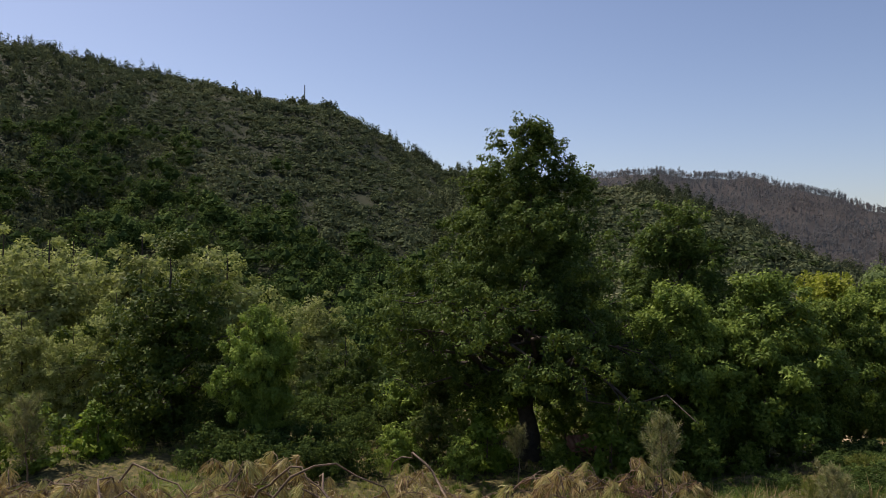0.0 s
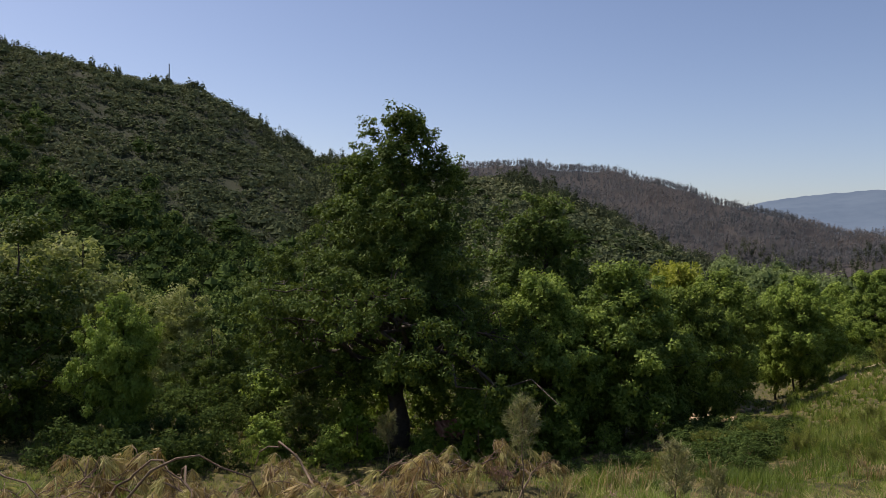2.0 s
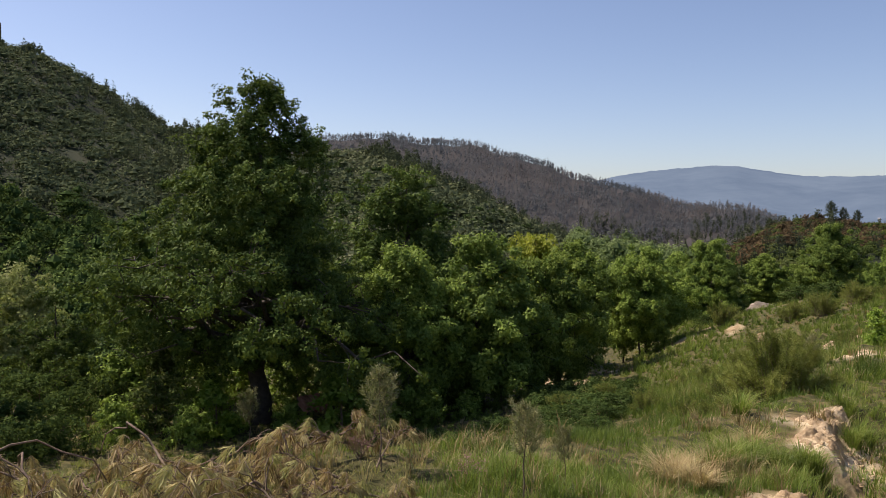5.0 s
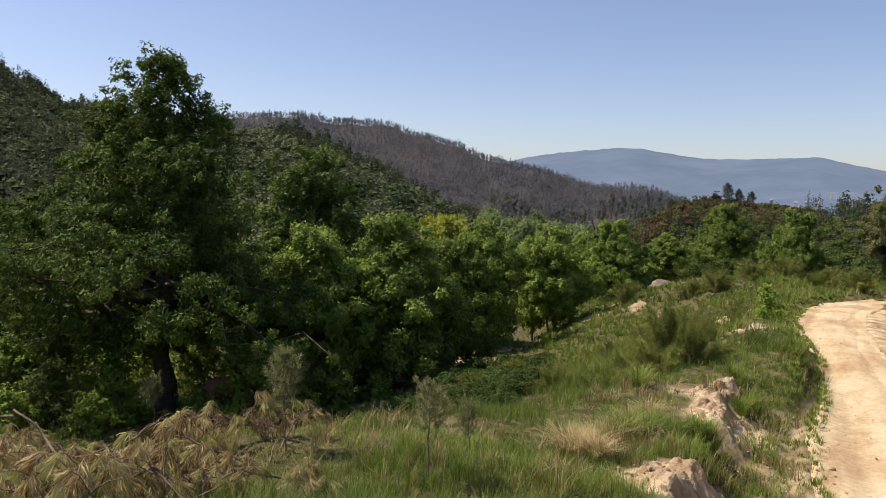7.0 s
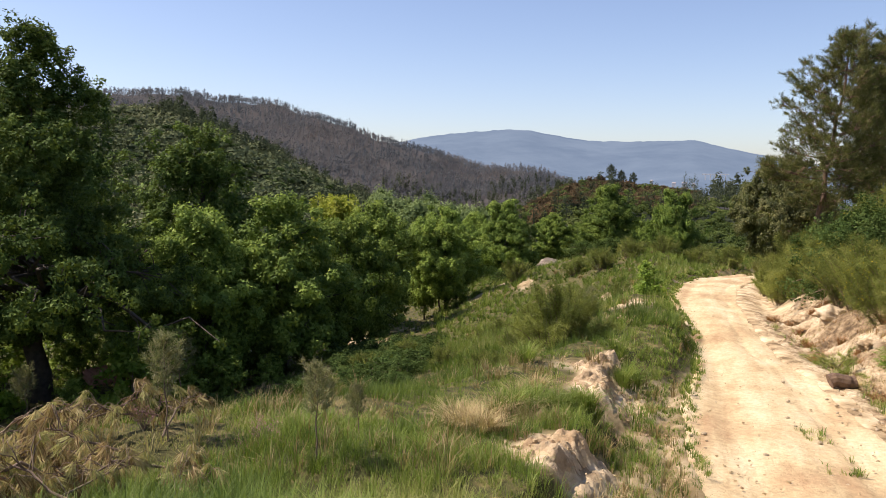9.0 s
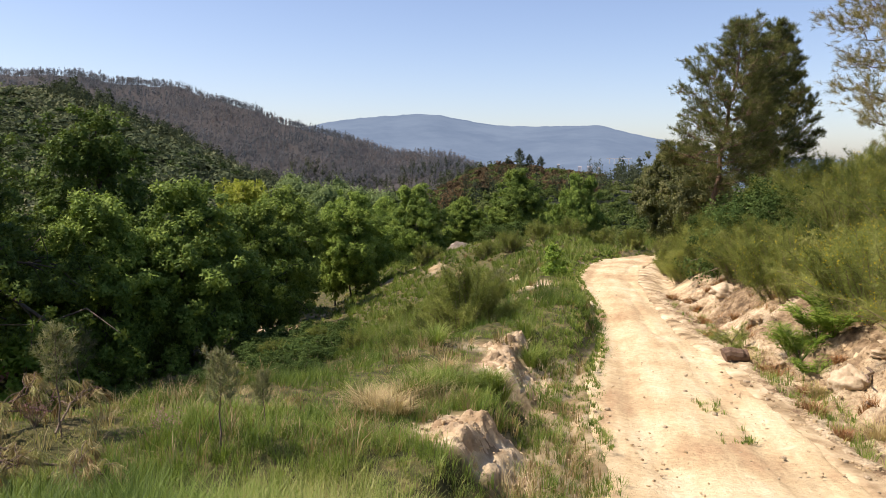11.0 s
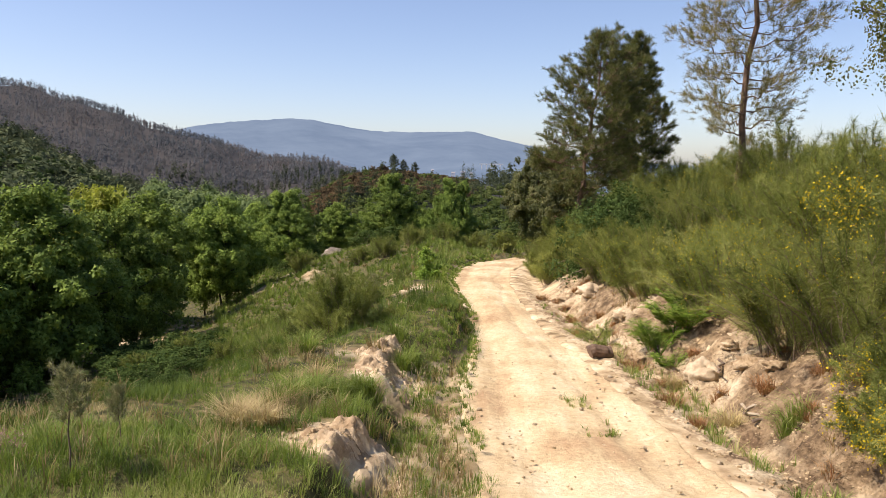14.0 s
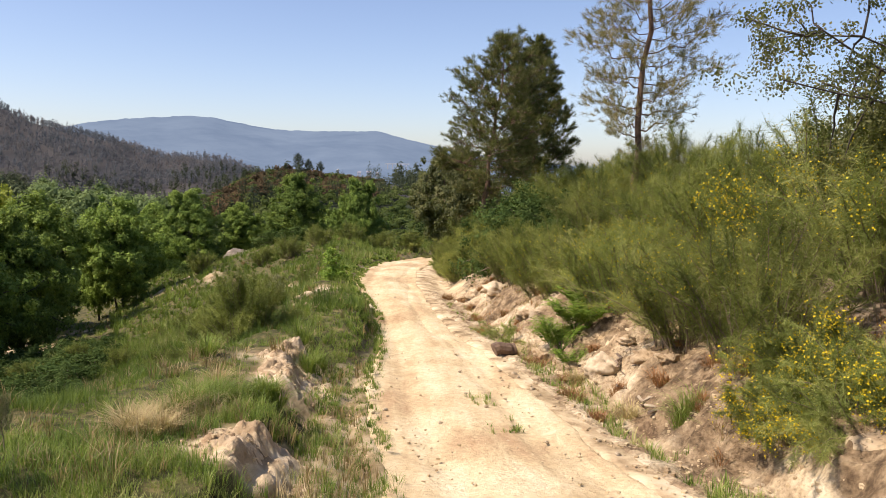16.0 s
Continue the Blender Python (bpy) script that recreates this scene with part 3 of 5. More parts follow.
def broadleaf(name, seed, height, bole, profile, clumps, per, leaf, trunk_r, lean=(0, 0), lumps=0.35, clump_r=0.6, rng_stems=1, sprays=8, shift=0.0, corners=4):
    """Meshes of a broad-leaved tree: forked limbs and a crown of leafy sprays. profile: pairs of (share of height, radius)."""
    rng = np.random.RandomState(seed)
    hs, rs = zip(*profile)
    wood = []
    top = np.array([lean[0], lean[1], height * 0.93])
    stems = []
    for k in range(rng_stems):
        off = np.array([0, 0, 0.0]) if k == 0 else np.array([*(rng.normal(size=2) * trunk_r * 2.2), 0])
        tip = top * (1 if k == 0 else 0.8) + (0 if k == 0 else 1.5) * off
        st = bend(rng, off + np.array([0, 0, -0.25]), tip, 12, 0, 0.006)
        stems.append(st)
        rad = trunk_r * (1 if k == 0 else 0.7) * np.interp(np.linspace(0, 1, 12), [0, 0.05, 0.4, 1], [1.5, 1.0, 0.65, 0.12])
        wood.append(tube(st, rad, 8))
    # boughs stand on the crown's outline, sprays gather round them
    boughs = max(8, clumps // sprays)
    h = rng.uniform(0, 1, boughs * 6)
    keep = rng.uniform(0, 1, boughs * 6) < (np.interp(h, hs, rs) / max(rs)) ** 1.2 + 0.10
    h = h[keep][:boughs]
    h = np.maximum(h, hs[0])
    n = len(h)
    ang = rng.uniform(0, 2 * np.pi, n)
    lump = 1 + lumps * grid_noise(ang * 1.9 + seed, h * 7, seed)
    lump = lump * np.where(grid_noise(ang * 2.6 + seed, h * 9, seed + 7) < -0.3, 0.62, 1.0)
    rad = np.interp(h, hs, rs) * lump * np.sqrt(rng.uniform(0.02, 1, n))
    bc = np.stack([lean[0] * h + shift * (1 - h) + rad * np.cos(ang), lean[1] * h + rad * np.sin(ang), h * height - 0.10 * rad], -1)
    own = np.repeat(np.arange(n), sprays)
    n = len(own)
    c = bc[own] + rng.normal(size=(n, 3)) * clump_r * 1.05 * np.array([1, 1, 0.8]) * np.interp(h[own], [0.8, 1.0], [1.0, 0.55])[:, None]
    rad = rad[own]
    # limbs reach the outer sprays, twigs the rest
    order = np.arange(0, n, sprays)
    order = order[np.argsort(-rad[order])][: min(70, max(10, n // 9))]
    pts = []
    for q in order:
        st = stems[rng.randint(len(stems))]
        z0 = np.clip(c[q, 2] - 0.55 * rad[q] - 0.3, bole * rng.uniform(0.8, 2.2), height * 0.88)
        base = np.array([np.interp(z0, st[:, 2], st[:, d]) for d in range(3)])
        path = bend(rng, base, c[q], 7, 0.06, 0.03)
        r0 = trunk_r * (0.16 + 0.25 * rad[q] / max(rs)) * (1.1 - z0 / height)
        wood.append(tube(path, np.linspace(r0, 0.012, 7), 5))
        pts.append(path[2:])
    pts = np.concatenate(pts)
    for q in rng.permutation(n)[: n // 4]:
        k = np.argmin(((pts - c[q]) ** 2).sum(1))
        if np.linalg.norm(pts[k] - c[q]) > 0.11 * height:
            continue
        wood.append(tube(bend(rng, pts[k], c[q], 4, 0.03, 0.05), np.linspace(0.02, 0.006, 4), 4))
    # leaves
    cr = clump_r * rng.uniform(0.4, 0.85, n)
    idx = np.repeat(np.arange(n), per)
    dirs = ball(rng, len(idx))
    p = c[idx] + dirs * (cr[idx] * rng.uniform(0.15, 1, len(idx)) ** 0.6)[:, None] * np.array([1, 1, 0.8])
    outw = dirs + np.array([0, 0, 0.25]) + 0.5 * unit(c[idx] - np.array([0, 0, height * 0.45]))
    crown = leaves(rng, p, outw, leaf, 0.36, 0.8, (rng.uniform(0.2, 0.8, n))[idx], 0.9, corners, dirs + 0.7 * unit(c[idx] - np.array([0, 0, height * 0.4])) + np.array([0, 0, 0.35]), 0.6)
    return join(*wood), crown


def tree_meshes(name, wood_mat, leaf_material, built):
    (wv, wf, wt), (lv, lf, lt) = built
    return (mesh_of(name + "_trunk", wv, wf, wood_mat, [], True), mesh_of(name + "_crown", lv, lf, leaf_material, [("tint", "FACE", lt)]))


def plant_tree(name, meshes, x, y, label, category="tree", group="", turn=0.0, size=1.0, sink=0.0, wide=None):
    wide = size if wide is None else wide
    ob = thing(name, pose(x, y, land_at(x, y) - sink, 0, 0, turn) @ Matrix.Diagonal((wide, wide, size, 1)), label, category, group)
    part("trunk", meshes[0], ob)
    part("crown", meshes[1], ob)
    return ob


def clump_soup(rng, pos, rx, rz, per, leaf, cone=0.0, tint=None, dark_core=0.0):
    """Leafy clumps standing on pos, each per blades; cone 1 tapers them to a tip; the last argument sizes a darker core
    added to block light.
    """
    n = len(pos)
    idx = np.repeat(np.arange(n), per)
    d = ball(rng, len(idx))
    r = rng.uniform(0.25, 1, len(idx)) ** 0.5
    h = 0.5 + 0.5 * d[:, 2] * r
    taper = 1 - cone * 0.88 * h
    lob = 1 + 0.3 * np.sin(3 * np.arctan2(d[:, 1], d[:, 0]) + idx * 1.7) * (1 - cone)
    p = pos[idx] + np.stack([d[:, 0] * r * rx[idx] * taper * lob, d[:, 1] * r * rx[idx] * taper * lob, h * 2 * rz[idx] * 0.95], -1)
    base = rng.uniform(0.1, 0.9, n) if tint is None else tint
    soup = leaves(rng, p, d + np.array([0, 0, 0.35]), leaf[idx], 0.45, 0.8, base[idx], 0.5, 3, d + np.array([0, 0, 0.25]), 0.4)
    if not dark_core:
        return soup
    # solid cores in a darker tint, added to deepen the shade between lobes
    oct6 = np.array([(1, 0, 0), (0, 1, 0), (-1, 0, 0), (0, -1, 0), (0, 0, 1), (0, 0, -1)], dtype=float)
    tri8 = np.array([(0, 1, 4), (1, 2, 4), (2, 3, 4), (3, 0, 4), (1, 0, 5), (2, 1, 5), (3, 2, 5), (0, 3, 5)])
    size = np.stack([rx, rx, rz * 0.95], -1)[:, None] * dark_core * rng.uniform(0.7, 1.3, (n, 6, 1))
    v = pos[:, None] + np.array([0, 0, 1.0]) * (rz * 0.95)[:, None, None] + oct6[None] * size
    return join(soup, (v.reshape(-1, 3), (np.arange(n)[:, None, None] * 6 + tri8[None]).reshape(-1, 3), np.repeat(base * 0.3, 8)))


def stuff(name, soup, material, label, category):
    v, f, t = soup
    return tagged(new(name, mesh_of(name, v, f, material, [("tint", "FACE", t)])), label, category, kind="stuff")


def scatter(rng, n, az, d, power=1.0):
    """Random places in a wedge, thinning with distance so that the cover looks even."""
    A = rng.uniform(az[0], az[1], n)
    u = rng.uniform(0, 1, n) ** power
    D = d[0] * (d[1] / d[0]) ** u
    x, y = polar(A, D)
    return A, D, x, y


def pine_tree(seed, height, clear, width, branches, tufts, needle, trunk_r, lean=(0, 0), up=0.25, gaps=0.0, blades=20, fine=1.0, flat_w=0.034, inner=0.35, loose=0.26):
    """A pine: bare lower trunk, whorls of upturned boughs, needle tufts along their outer half."""
    rng = np.random.RandomState(seed)
    st = bend(rng, (0, 0, -0.3), (lean[0], lean[1], height), 14, 0, 0.006)
    wood = [tube(st, trunk_r * np.interp(np.linspace(0, 1, 14), [0, 0.06, 0.6, 1], [1.35, 1.0, 0.6, 0.1]), 9)]
    P, O = [], []
    for k in range(branches):
        h = clear + (1 - clear) * ((k + rng.uniform(0, 1)) / branches) ** 0.9
        z0 = height * h
        base = np.array([np.interp(z0, st[:, 2], st[:, d]) for d in range(3)])
        s = (h - clear) / (1 - clear)
        ln = width * np.interp(s, [0, 0.25, 0.6, 0.9, 1], [0.75, 1.0, 0.8, 0.4, 0.18]) * rng.uniform(0.6, 1.15)
        ang = k * 2.4 + rng.uniform(-0.4, 0.4)
        tip = base + ln * np.array([np.cos(ang), np.sin(ang), up + 0.55 * s])
        path = bend(rng, base, tip, 7, -0.05, 0.03)
        wood.append(tube(path, np.linspace(trunk_r * 0.22 * (1.15 - s), 0.01 * fine, 7), 5))
        m = max(2, int(tufts * ln / width * (1 - gaps * rng.uniform(0, 1))))
        t = rng.uniform(inner, 1.0, m)
        q = np.stack([np.interp(t, np.linspace(0, 1, 7), path[:, d]) for d in range(3)], -1)
        off = rng.normal(size=(m, 3)) * (0.10 * width / 2.5 + loose * ln * (1.15 - t)[:, None]) * np.array([1, 1, 0.6])
        e = q + off
        for i in range(0, m, 3):
            wood.append(tube(bend(rng, q[i], e[i], 3, 0.05, 0.05), np.array([0.012, 0.009, 0.006]) * fine, 4))
        P.append(e)
        O.append(unit(off + 0.5 * (tip - base) / ln + np.array([0, 0, 0.35])))
    P.append(np.tile(st[-1], (8, 1)) + rng.normal(size=(8, 3)) * 0.05 * width)
    O.append(np.tile([[0, 0, 1.0]], (8, 1)))
    P, O = np.concatenate(P), np.concatenate(O)
    per = blades
    idx = np.repeat(np.arange(len(P)), per)
    crown = leaves(rng, P[idx] + O[idx] * (0.5 * needle) * rng.uniform(-1, 1, (len(idx), 1)), O[idx], needle, flat_w, 1.0, rng.uniform(0.1, 0.9, len(P))[idx], 0.0, 3)
    return join(*wood), crown


def broom_bush(seed, height, spread, stems, twigs, droop=0.0, flowers=0, flower_size=0.035, thin=0.0036, heads=13):
    """A broom: stems that gather in several rounded heads, clothed in short wiry switches; flowers sit near the ends of some."""
    rng = np.random.RandomState(seed)
    wood, V, F, T, fl = [], [], [], [], []
    n0 = 0
    ang = np.arange(heads) * 2.4 + rng.uniform(-0.5, 0.5, heads)
    lean = np.sqrt((np.arange(heads) + 0.5) / heads) * rng.uniform(0.8, 1.1, heads)
    top = height * np.sqrt(np.clip(1 - 0.72 * lean ** 2, 0.08, 1)) * rng.uniform(0.72, 1.0, heads) - droop * lean
    head = np.stack([np.cos(ang) * spread * lean, np.sin(ang) * spread * lean, top], -1)
    tone = rng.uniform(0.2, 0.8, heads)
    bloom_of = rng.uniform(0, 1, heads) < 0.55
    for k in range(stems):
        q = k % heads
        tip = head[q] + rng.normal(size=3) * np.array([0.17, 0.17, 0.13]) * spread
        base = head[q] * np.array([0.36, 0.36, 0]) + rng.normal(size=3) * np.array([0.1, 0.1, 0]) * spread
        path = bend(rng, base, tip, 6, 0.10, 0.02)
        wood.append(tube(path, np.linspace(0.014, 0.004, 6), 3))
        t = rng.uniform(0.0, 1.0, twigs) ** 0.75 * 0.92 + 0.08
        p = np.stack([np.interp(t, np.linspace(0, 1, 6), path[:, d]) for d in range(3)], -1)
        d0 = unit(0.6 * unit(tip - base) + 1.4 * ball(rng, twigs) + np.array([0, 0, 0.30 - droop * 0.7]))
        ln = rng.uniform(0.06, 0.20, twigs) * (0.5 + 0.5 * height)
        side = unit(np.cross(d0, ball(rng, twigs)))
        end = p + ln[:, None] * (d0 + 0.18 * ball(rng, twigs) + np.array([0, 0, -0.05 - 0.2 * droop]))
        V.append(np.stack([p - side * thin, end, p + side * thin], 1).reshape(-1, 3))
        F.append(n0 + np.arange(3 * twigs).reshape(twigs, 3))
        T.append(np.clip(tone[q] + rng.uniform(-0.12, 0.12) + rng.uniform(-0.25, 0.25, twigs), 0, 1))
        n0 += twigs * 3
        if flowers and bloom_of[q]:
            w = np.argsort(-t)[: twigs // 2][rng.randint(0, twigs // 2, flowers)]
            fl.append(end[w])
    bushy = (np.concatenate(V), np.concatenate(F), np.concatenate(T))
    bloom = None
    if fl:
        q = np.concatenate(fl)
        bloom = leaves(rng, q, ball(rng, len(q)), flower_size, 0.42, 1.0)
    return join(*wood), bushy, bloom


def bush_meshes(name, built, twig=None, wood=None):
    w, b, bl = built
    return (mesh_of(name + "_stems", w[0], w[1], wood or M_TWIG, [], True), mesh_of(name + "_switches", b[0], b[1], twig or M_BROOM, [("tint", "FACE", b[2])]),
            mesh_of(name + "_flowers", bl[0], bl[1], M_FLOWER, [("tint", "FACE", bl[2])]) if bl else None)


def plant_bush(name, meshes, x, y, label, category="bush", group="", turn=0.0, size=1.0, sink=0.0):
    ob = thing(name, pose(x, y, land_at(x, y) - sink, 0, 0, turn) @ Matrix.Scale(size, 4), label, category, group)
    tagged(part("stem", meshes[0], ob), kind="stuff")
    tagged(part("foliage", meshes[1], ob), kind="stuff")
    if meshes[2]:
        tagged(part("blossom", meshes[2], ob, "small yellow pea flowers"), kind="stuff")
    return ob


# ---- the grove below the road ----
OAK = [(0.25, 2.4), (0.29, 5.8), (0.35, 7.3), (0.43, 6.4), (0.54, 5.0), (0.66, 3.7), (0.76, 2.9), (0.86, 2.1), (0.94, 1.4), (1.0, 0.5)]
oak = tree_meshes("oak", M_BARK, M_OAK, broadleaf("oak", 3, 13.1, 2.6, OAK, 3100, 58, 0.118, 0.36, (0.15, 0), 0.4, 0.42, 1, 9, -1.2, 3))
plant_tree("oak_tree", oak, *polar(6.1, 31.0), "large dark-leaved oak with a pointed crown", "tree")

ROUND = [(0.26, 0.6), (0.34, 1.7), (0.48, 2.3), (0.66, 2.15), (0.84, 1.35), (1.0, 0.3)]
SPREAD = [(0.18, 1.2), (0.28, 2.9), (0.45, 3.4), (0.7, 2.8), (0.88, 1.7), (1.0, 0.5)]
grove = [tree_meshes("grove_a", M_BARK, M_GROVE, broadleaf("grove_a", 11, 7.0, 1.7, ROUND, 520, 110, 0.135, 0.11, (0.2, 0.1), 0.3, 0.55, 1, 8, 0.0, 3)),
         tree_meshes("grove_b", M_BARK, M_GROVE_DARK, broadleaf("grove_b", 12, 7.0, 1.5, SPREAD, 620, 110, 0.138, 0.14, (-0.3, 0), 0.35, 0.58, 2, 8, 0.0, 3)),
         tree_meshes("grove_c", M_BARK, M_GROVE, broadleaf("grove_c", 13, 7.0, 1.6, ROUND, 520, 110, 0.135, 0.10, (0, 0.2), 0.4, 0.56, 2, 8, 0.0, 3))]
dark_tree = tree_meshes("dark_tree", M_BARK, M_OAK, broadleaf("dark_tree", 14, 7.0, 0.9, [(0.05, 1.6), (0.2, 2.8), (0.5, 2.9), (0.75, 2.2), (0.92, 1.2), (1.0, 0.4)], 440, 66, 0.145, 0.17, (0, 0), 0.35, 0.55, 1, 8, 0.0, 3))
yellow_tree = tree_meshes("yellow_tree", M_BARK, M_YELLOW, broadleaf("yellow_tree", 15, 7.0, 1.6, ROUND, 320, 50, 0.17, 0.13, (0, 0), 0.35, 0.55, 1, 8, 0.0, 3))
poplar = tree_meshes("poplar", M_BARK, M_POPLAR, broadleaf("poplar", 16, 10.0, 1.6, [(0.1, 1.6), (0.3, 2.4), (0.55, 2.1), (0.8, 1.2), (1.0, 0.3)], 360, 66, 0.15, 0.15, (0, 0), 0.4, 0.6, 1, 8, 0.0, 3))

GROVE = "young broad-leaved trees on the terrace"


def to_top(az, d, el, tall):
    """The scale at which a tree of that height reaches up to elevation el."""
    return (EYE + d * math.tan(radians(el)) - land_at(*polar(az, d))) / tall


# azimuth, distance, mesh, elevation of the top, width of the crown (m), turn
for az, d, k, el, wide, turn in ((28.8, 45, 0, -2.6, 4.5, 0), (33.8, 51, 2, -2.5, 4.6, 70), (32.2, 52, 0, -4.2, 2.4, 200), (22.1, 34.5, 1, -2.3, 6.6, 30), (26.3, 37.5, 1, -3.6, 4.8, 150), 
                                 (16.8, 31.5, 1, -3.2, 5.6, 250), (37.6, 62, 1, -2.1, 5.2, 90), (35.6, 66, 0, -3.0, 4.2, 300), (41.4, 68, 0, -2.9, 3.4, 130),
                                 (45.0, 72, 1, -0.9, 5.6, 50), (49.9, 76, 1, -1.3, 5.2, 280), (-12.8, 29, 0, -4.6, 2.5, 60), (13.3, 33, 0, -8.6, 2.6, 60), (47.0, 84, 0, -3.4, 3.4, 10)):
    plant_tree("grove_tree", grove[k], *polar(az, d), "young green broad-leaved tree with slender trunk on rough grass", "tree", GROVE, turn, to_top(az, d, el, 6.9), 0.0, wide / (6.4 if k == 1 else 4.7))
tall_tree = tree_meshes("tall_tree", M_BARK, M_OAK, broadleaf("tall_tree", 19, 10.0, 1.8, [(0.2, 1.6), (0.32, 3.2), (0.5, 3.6), (0.68, 3.0), (0.84, 2.0), (1.0, 0.5)], 900, 60, 0.15, 0.2, (0, 0), 0.35, 0.5, 1, 8, 0.0, 3))
plant_tree("tall_tree", tall_tree, *polar(16.6, 38), "tall dark broad-leaved tree behind the oak", "tree", "", 20, to_top(16.6, 38, 2.8, 9.9), 0.0, 1.0)
plant_tree("yellow_tree", yellow_tree, *polar(26.6, 49), "yellow-green leafed tree among darker ones", "tree", "", 10, to_top(26.6, 49, -2.0, 6.9), 0.0, 0.95)
plant_tree("yellow_tree", yellow_tree, *polar(25.0, 52), "yellow-green leafed tree among darker ones", "tree", "", 120, to_top(25.0, 52, -1.9, 6.9), 0.0, 0.9)
plant_tree("dark_tree", dark_tree, *polar(-19.0, 33), "dense dark-green tree leafy to the ground", "tree", "", 0, 1.06)
plant_tree("dark_tree", dark_tree, *polar(-7.0, 42), "dense dark-green tree leafy to the ground", "tree", "", 100, 0.8)
plant_tree("dark_tree", dark_tree, *polar(-1.5, 37), "dense dark-green tree leafy to the ground", "tree", "", 200, 0.55)
for az, d, s, turn in ((-29.0, 47, 2.4, 0), (-26.4, 44, 1.6, 40), (-23.6, 50, 0.8, 80), (-20.8, 46, 1.9, 160), (-17.6, 50, 1.6, 220), (-15.2, 50, 0.6, 20), (-25, 56, 1.6, 300), (-28, 37, -3.5, 10), (-9.0, 50, -2.4, 70), (-25, 36, -4.6, 33), (-22.4, 38, -2.2, 190)):
    plant_tree("poplar_tree", poplar, *polar(az, d), "pale silvery-green leafed poplar in the valley", "tree", "pale poplars in the valley", turn, to_top(az, d, s, 9.9))

# ---- pines and trees beside the road ----
pine_a = tree_meshes("pine_a", M_PINEBARK, M_PINE, pine_tree(21, 9.2, 0.3, 2.35, 58, 118, 0.17, 0.12, (0.68, -1.12), 0.18, 0.3, 34, 1.0, 0.03, 0.34, 0.15))
plant_tree("pine_tree", pine_a, *polar(58.2, 33), "tall maritime pine with a leaning trunk and grey-green needles", "pine", "", 0, 1.0, 0.1)
pine_c = tree_meshes("pine_c", M_PINEBARK, M_PINE_DARK, pine_tree(26, 9.6, 0.2, 2.1, 66, 110, 0.2, 0.14, (0.2, -0.3), 0.25, 0.1, 34, 1.0, 0.034, 0.3, 0.17))
plant_tree("pine_tree", pine_c, *polar(62.3, 38), "dense dark pine standing close behind another", "pine", "", 70, to_top(62.3, 38, 8.8, 9.6), 0.1)
pine_b = tree_meshes("pine_b", M_PINEBARK, M_PINE_OLD, pine_tree(22, 11.5, 0.22, 2.6, 54, 108, 0.17, 0.12, (0.3, -0.6), 0.12, 0.3, 30, 0.4, 0.022, 0.35, 0.2))
plant_tree("pine_tree", pine_b, *polar(69.2, 26), "thin tall pine with sparse yellowing needles", "pine", "", 0, 1.0, 0.2)
side_oak = tree_meshes("side_oak", M_BARK, M_SIDE, broadleaf("side_oak", 24, 8.8, 0.8, [(0.14, 2.7), (0.3, 3.3), (0.6, 3.4), (0.85, 2.6), (1.0, 0.8)], 2700, 84, 0.054, 0.05, (0, 0), 0.1, 0.4, 1, 10, 0.0, 4))
plant_tree("side_oak", side_oak, *polar(92.8, 13.6), "olive-green oak reaching over the broom", "tree", "", 0, 1.0)

# ---- broom on the cut bank ----
BROOM = "broom bushes on the bank"
brooms = [bush_meshes("broom_a", broom_bush(31, 2.2, 1.5, 91, 280, 0.0, 6, 0.026), M_BROOM_GREEN), bush_meshes("broom_b", broom_bush(32, 2.3, 1.6, 91, 280, 0.1, 16, 0.03)), bush_meshes("broom_c", broom_bush(33, 2.0, 1.7, 91, 280, 0.2, 52, 0.032))]
rb = np.random.RandomState(5)
for a in np.arange(9.5, 40, 2.25):
    for lane in range(3):
        r = 2.75 + 2.4 * lane + rb.uniform(-0.4, 0.4)
        aa = a + rb.uniform(-0.6, 0.6) + 1.1 * lane
        v = float(road_mid(aa) - road_half(aa)) - r
        x, y = aa * UX - v * UY, aa * UY + v * UX
        if np.hypot(x, y) < 10 or (aa > 26 and lane == 0):
            continue
        k = 0 if aa > 17 and rb.uniform() < 0.7 else rb.randint(2) if lane == 0 or aa > 17 else 1 + rb.randint(2) if rb.uniform() < 0.7 else 0
        plant_bush("broom_bush", brooms[k], x, y, ("wiry green broom bush on the cut bank", "wiry green broom with a few yellow flowers", "spreading broom dotted with yellow flowers")[k], "bush", BROOM, rb.uniform(0, 360), rb.uniform(1.0, 1.3) * (0.72 if lane == 0 else 1.0) * (0.9 if aa > 19 else 0.86 if lane == 2 else 1.0), 0.1)

# ---- woods and heath on the hills ----
rg = np.random.RandomState(9)


def lobed(rng, x, y, r, h, lobes):
    """Crowns of several lobes each: the lobes' places and sizes."""
    n = len(x)
    k = np.repeat(np.arange(n), lobes)
    o = ball(rng, len(k)) * rng.uniform(0.3, 0.8, (len(k), 1)) * r[k, None]
    z = land(x, y)[k] + h[k] * (0.30 + 0.30 * (o[:, 2] / r[k] + 0.5))
    return np.stack([x[k] + o[:, 0], y[k] + o[:, 1], z], -1), r[k] * rng.uniform(0.4, 0.65, len(k)), h[k] * rng.uniform(0.16, 0.26, len(k)), k


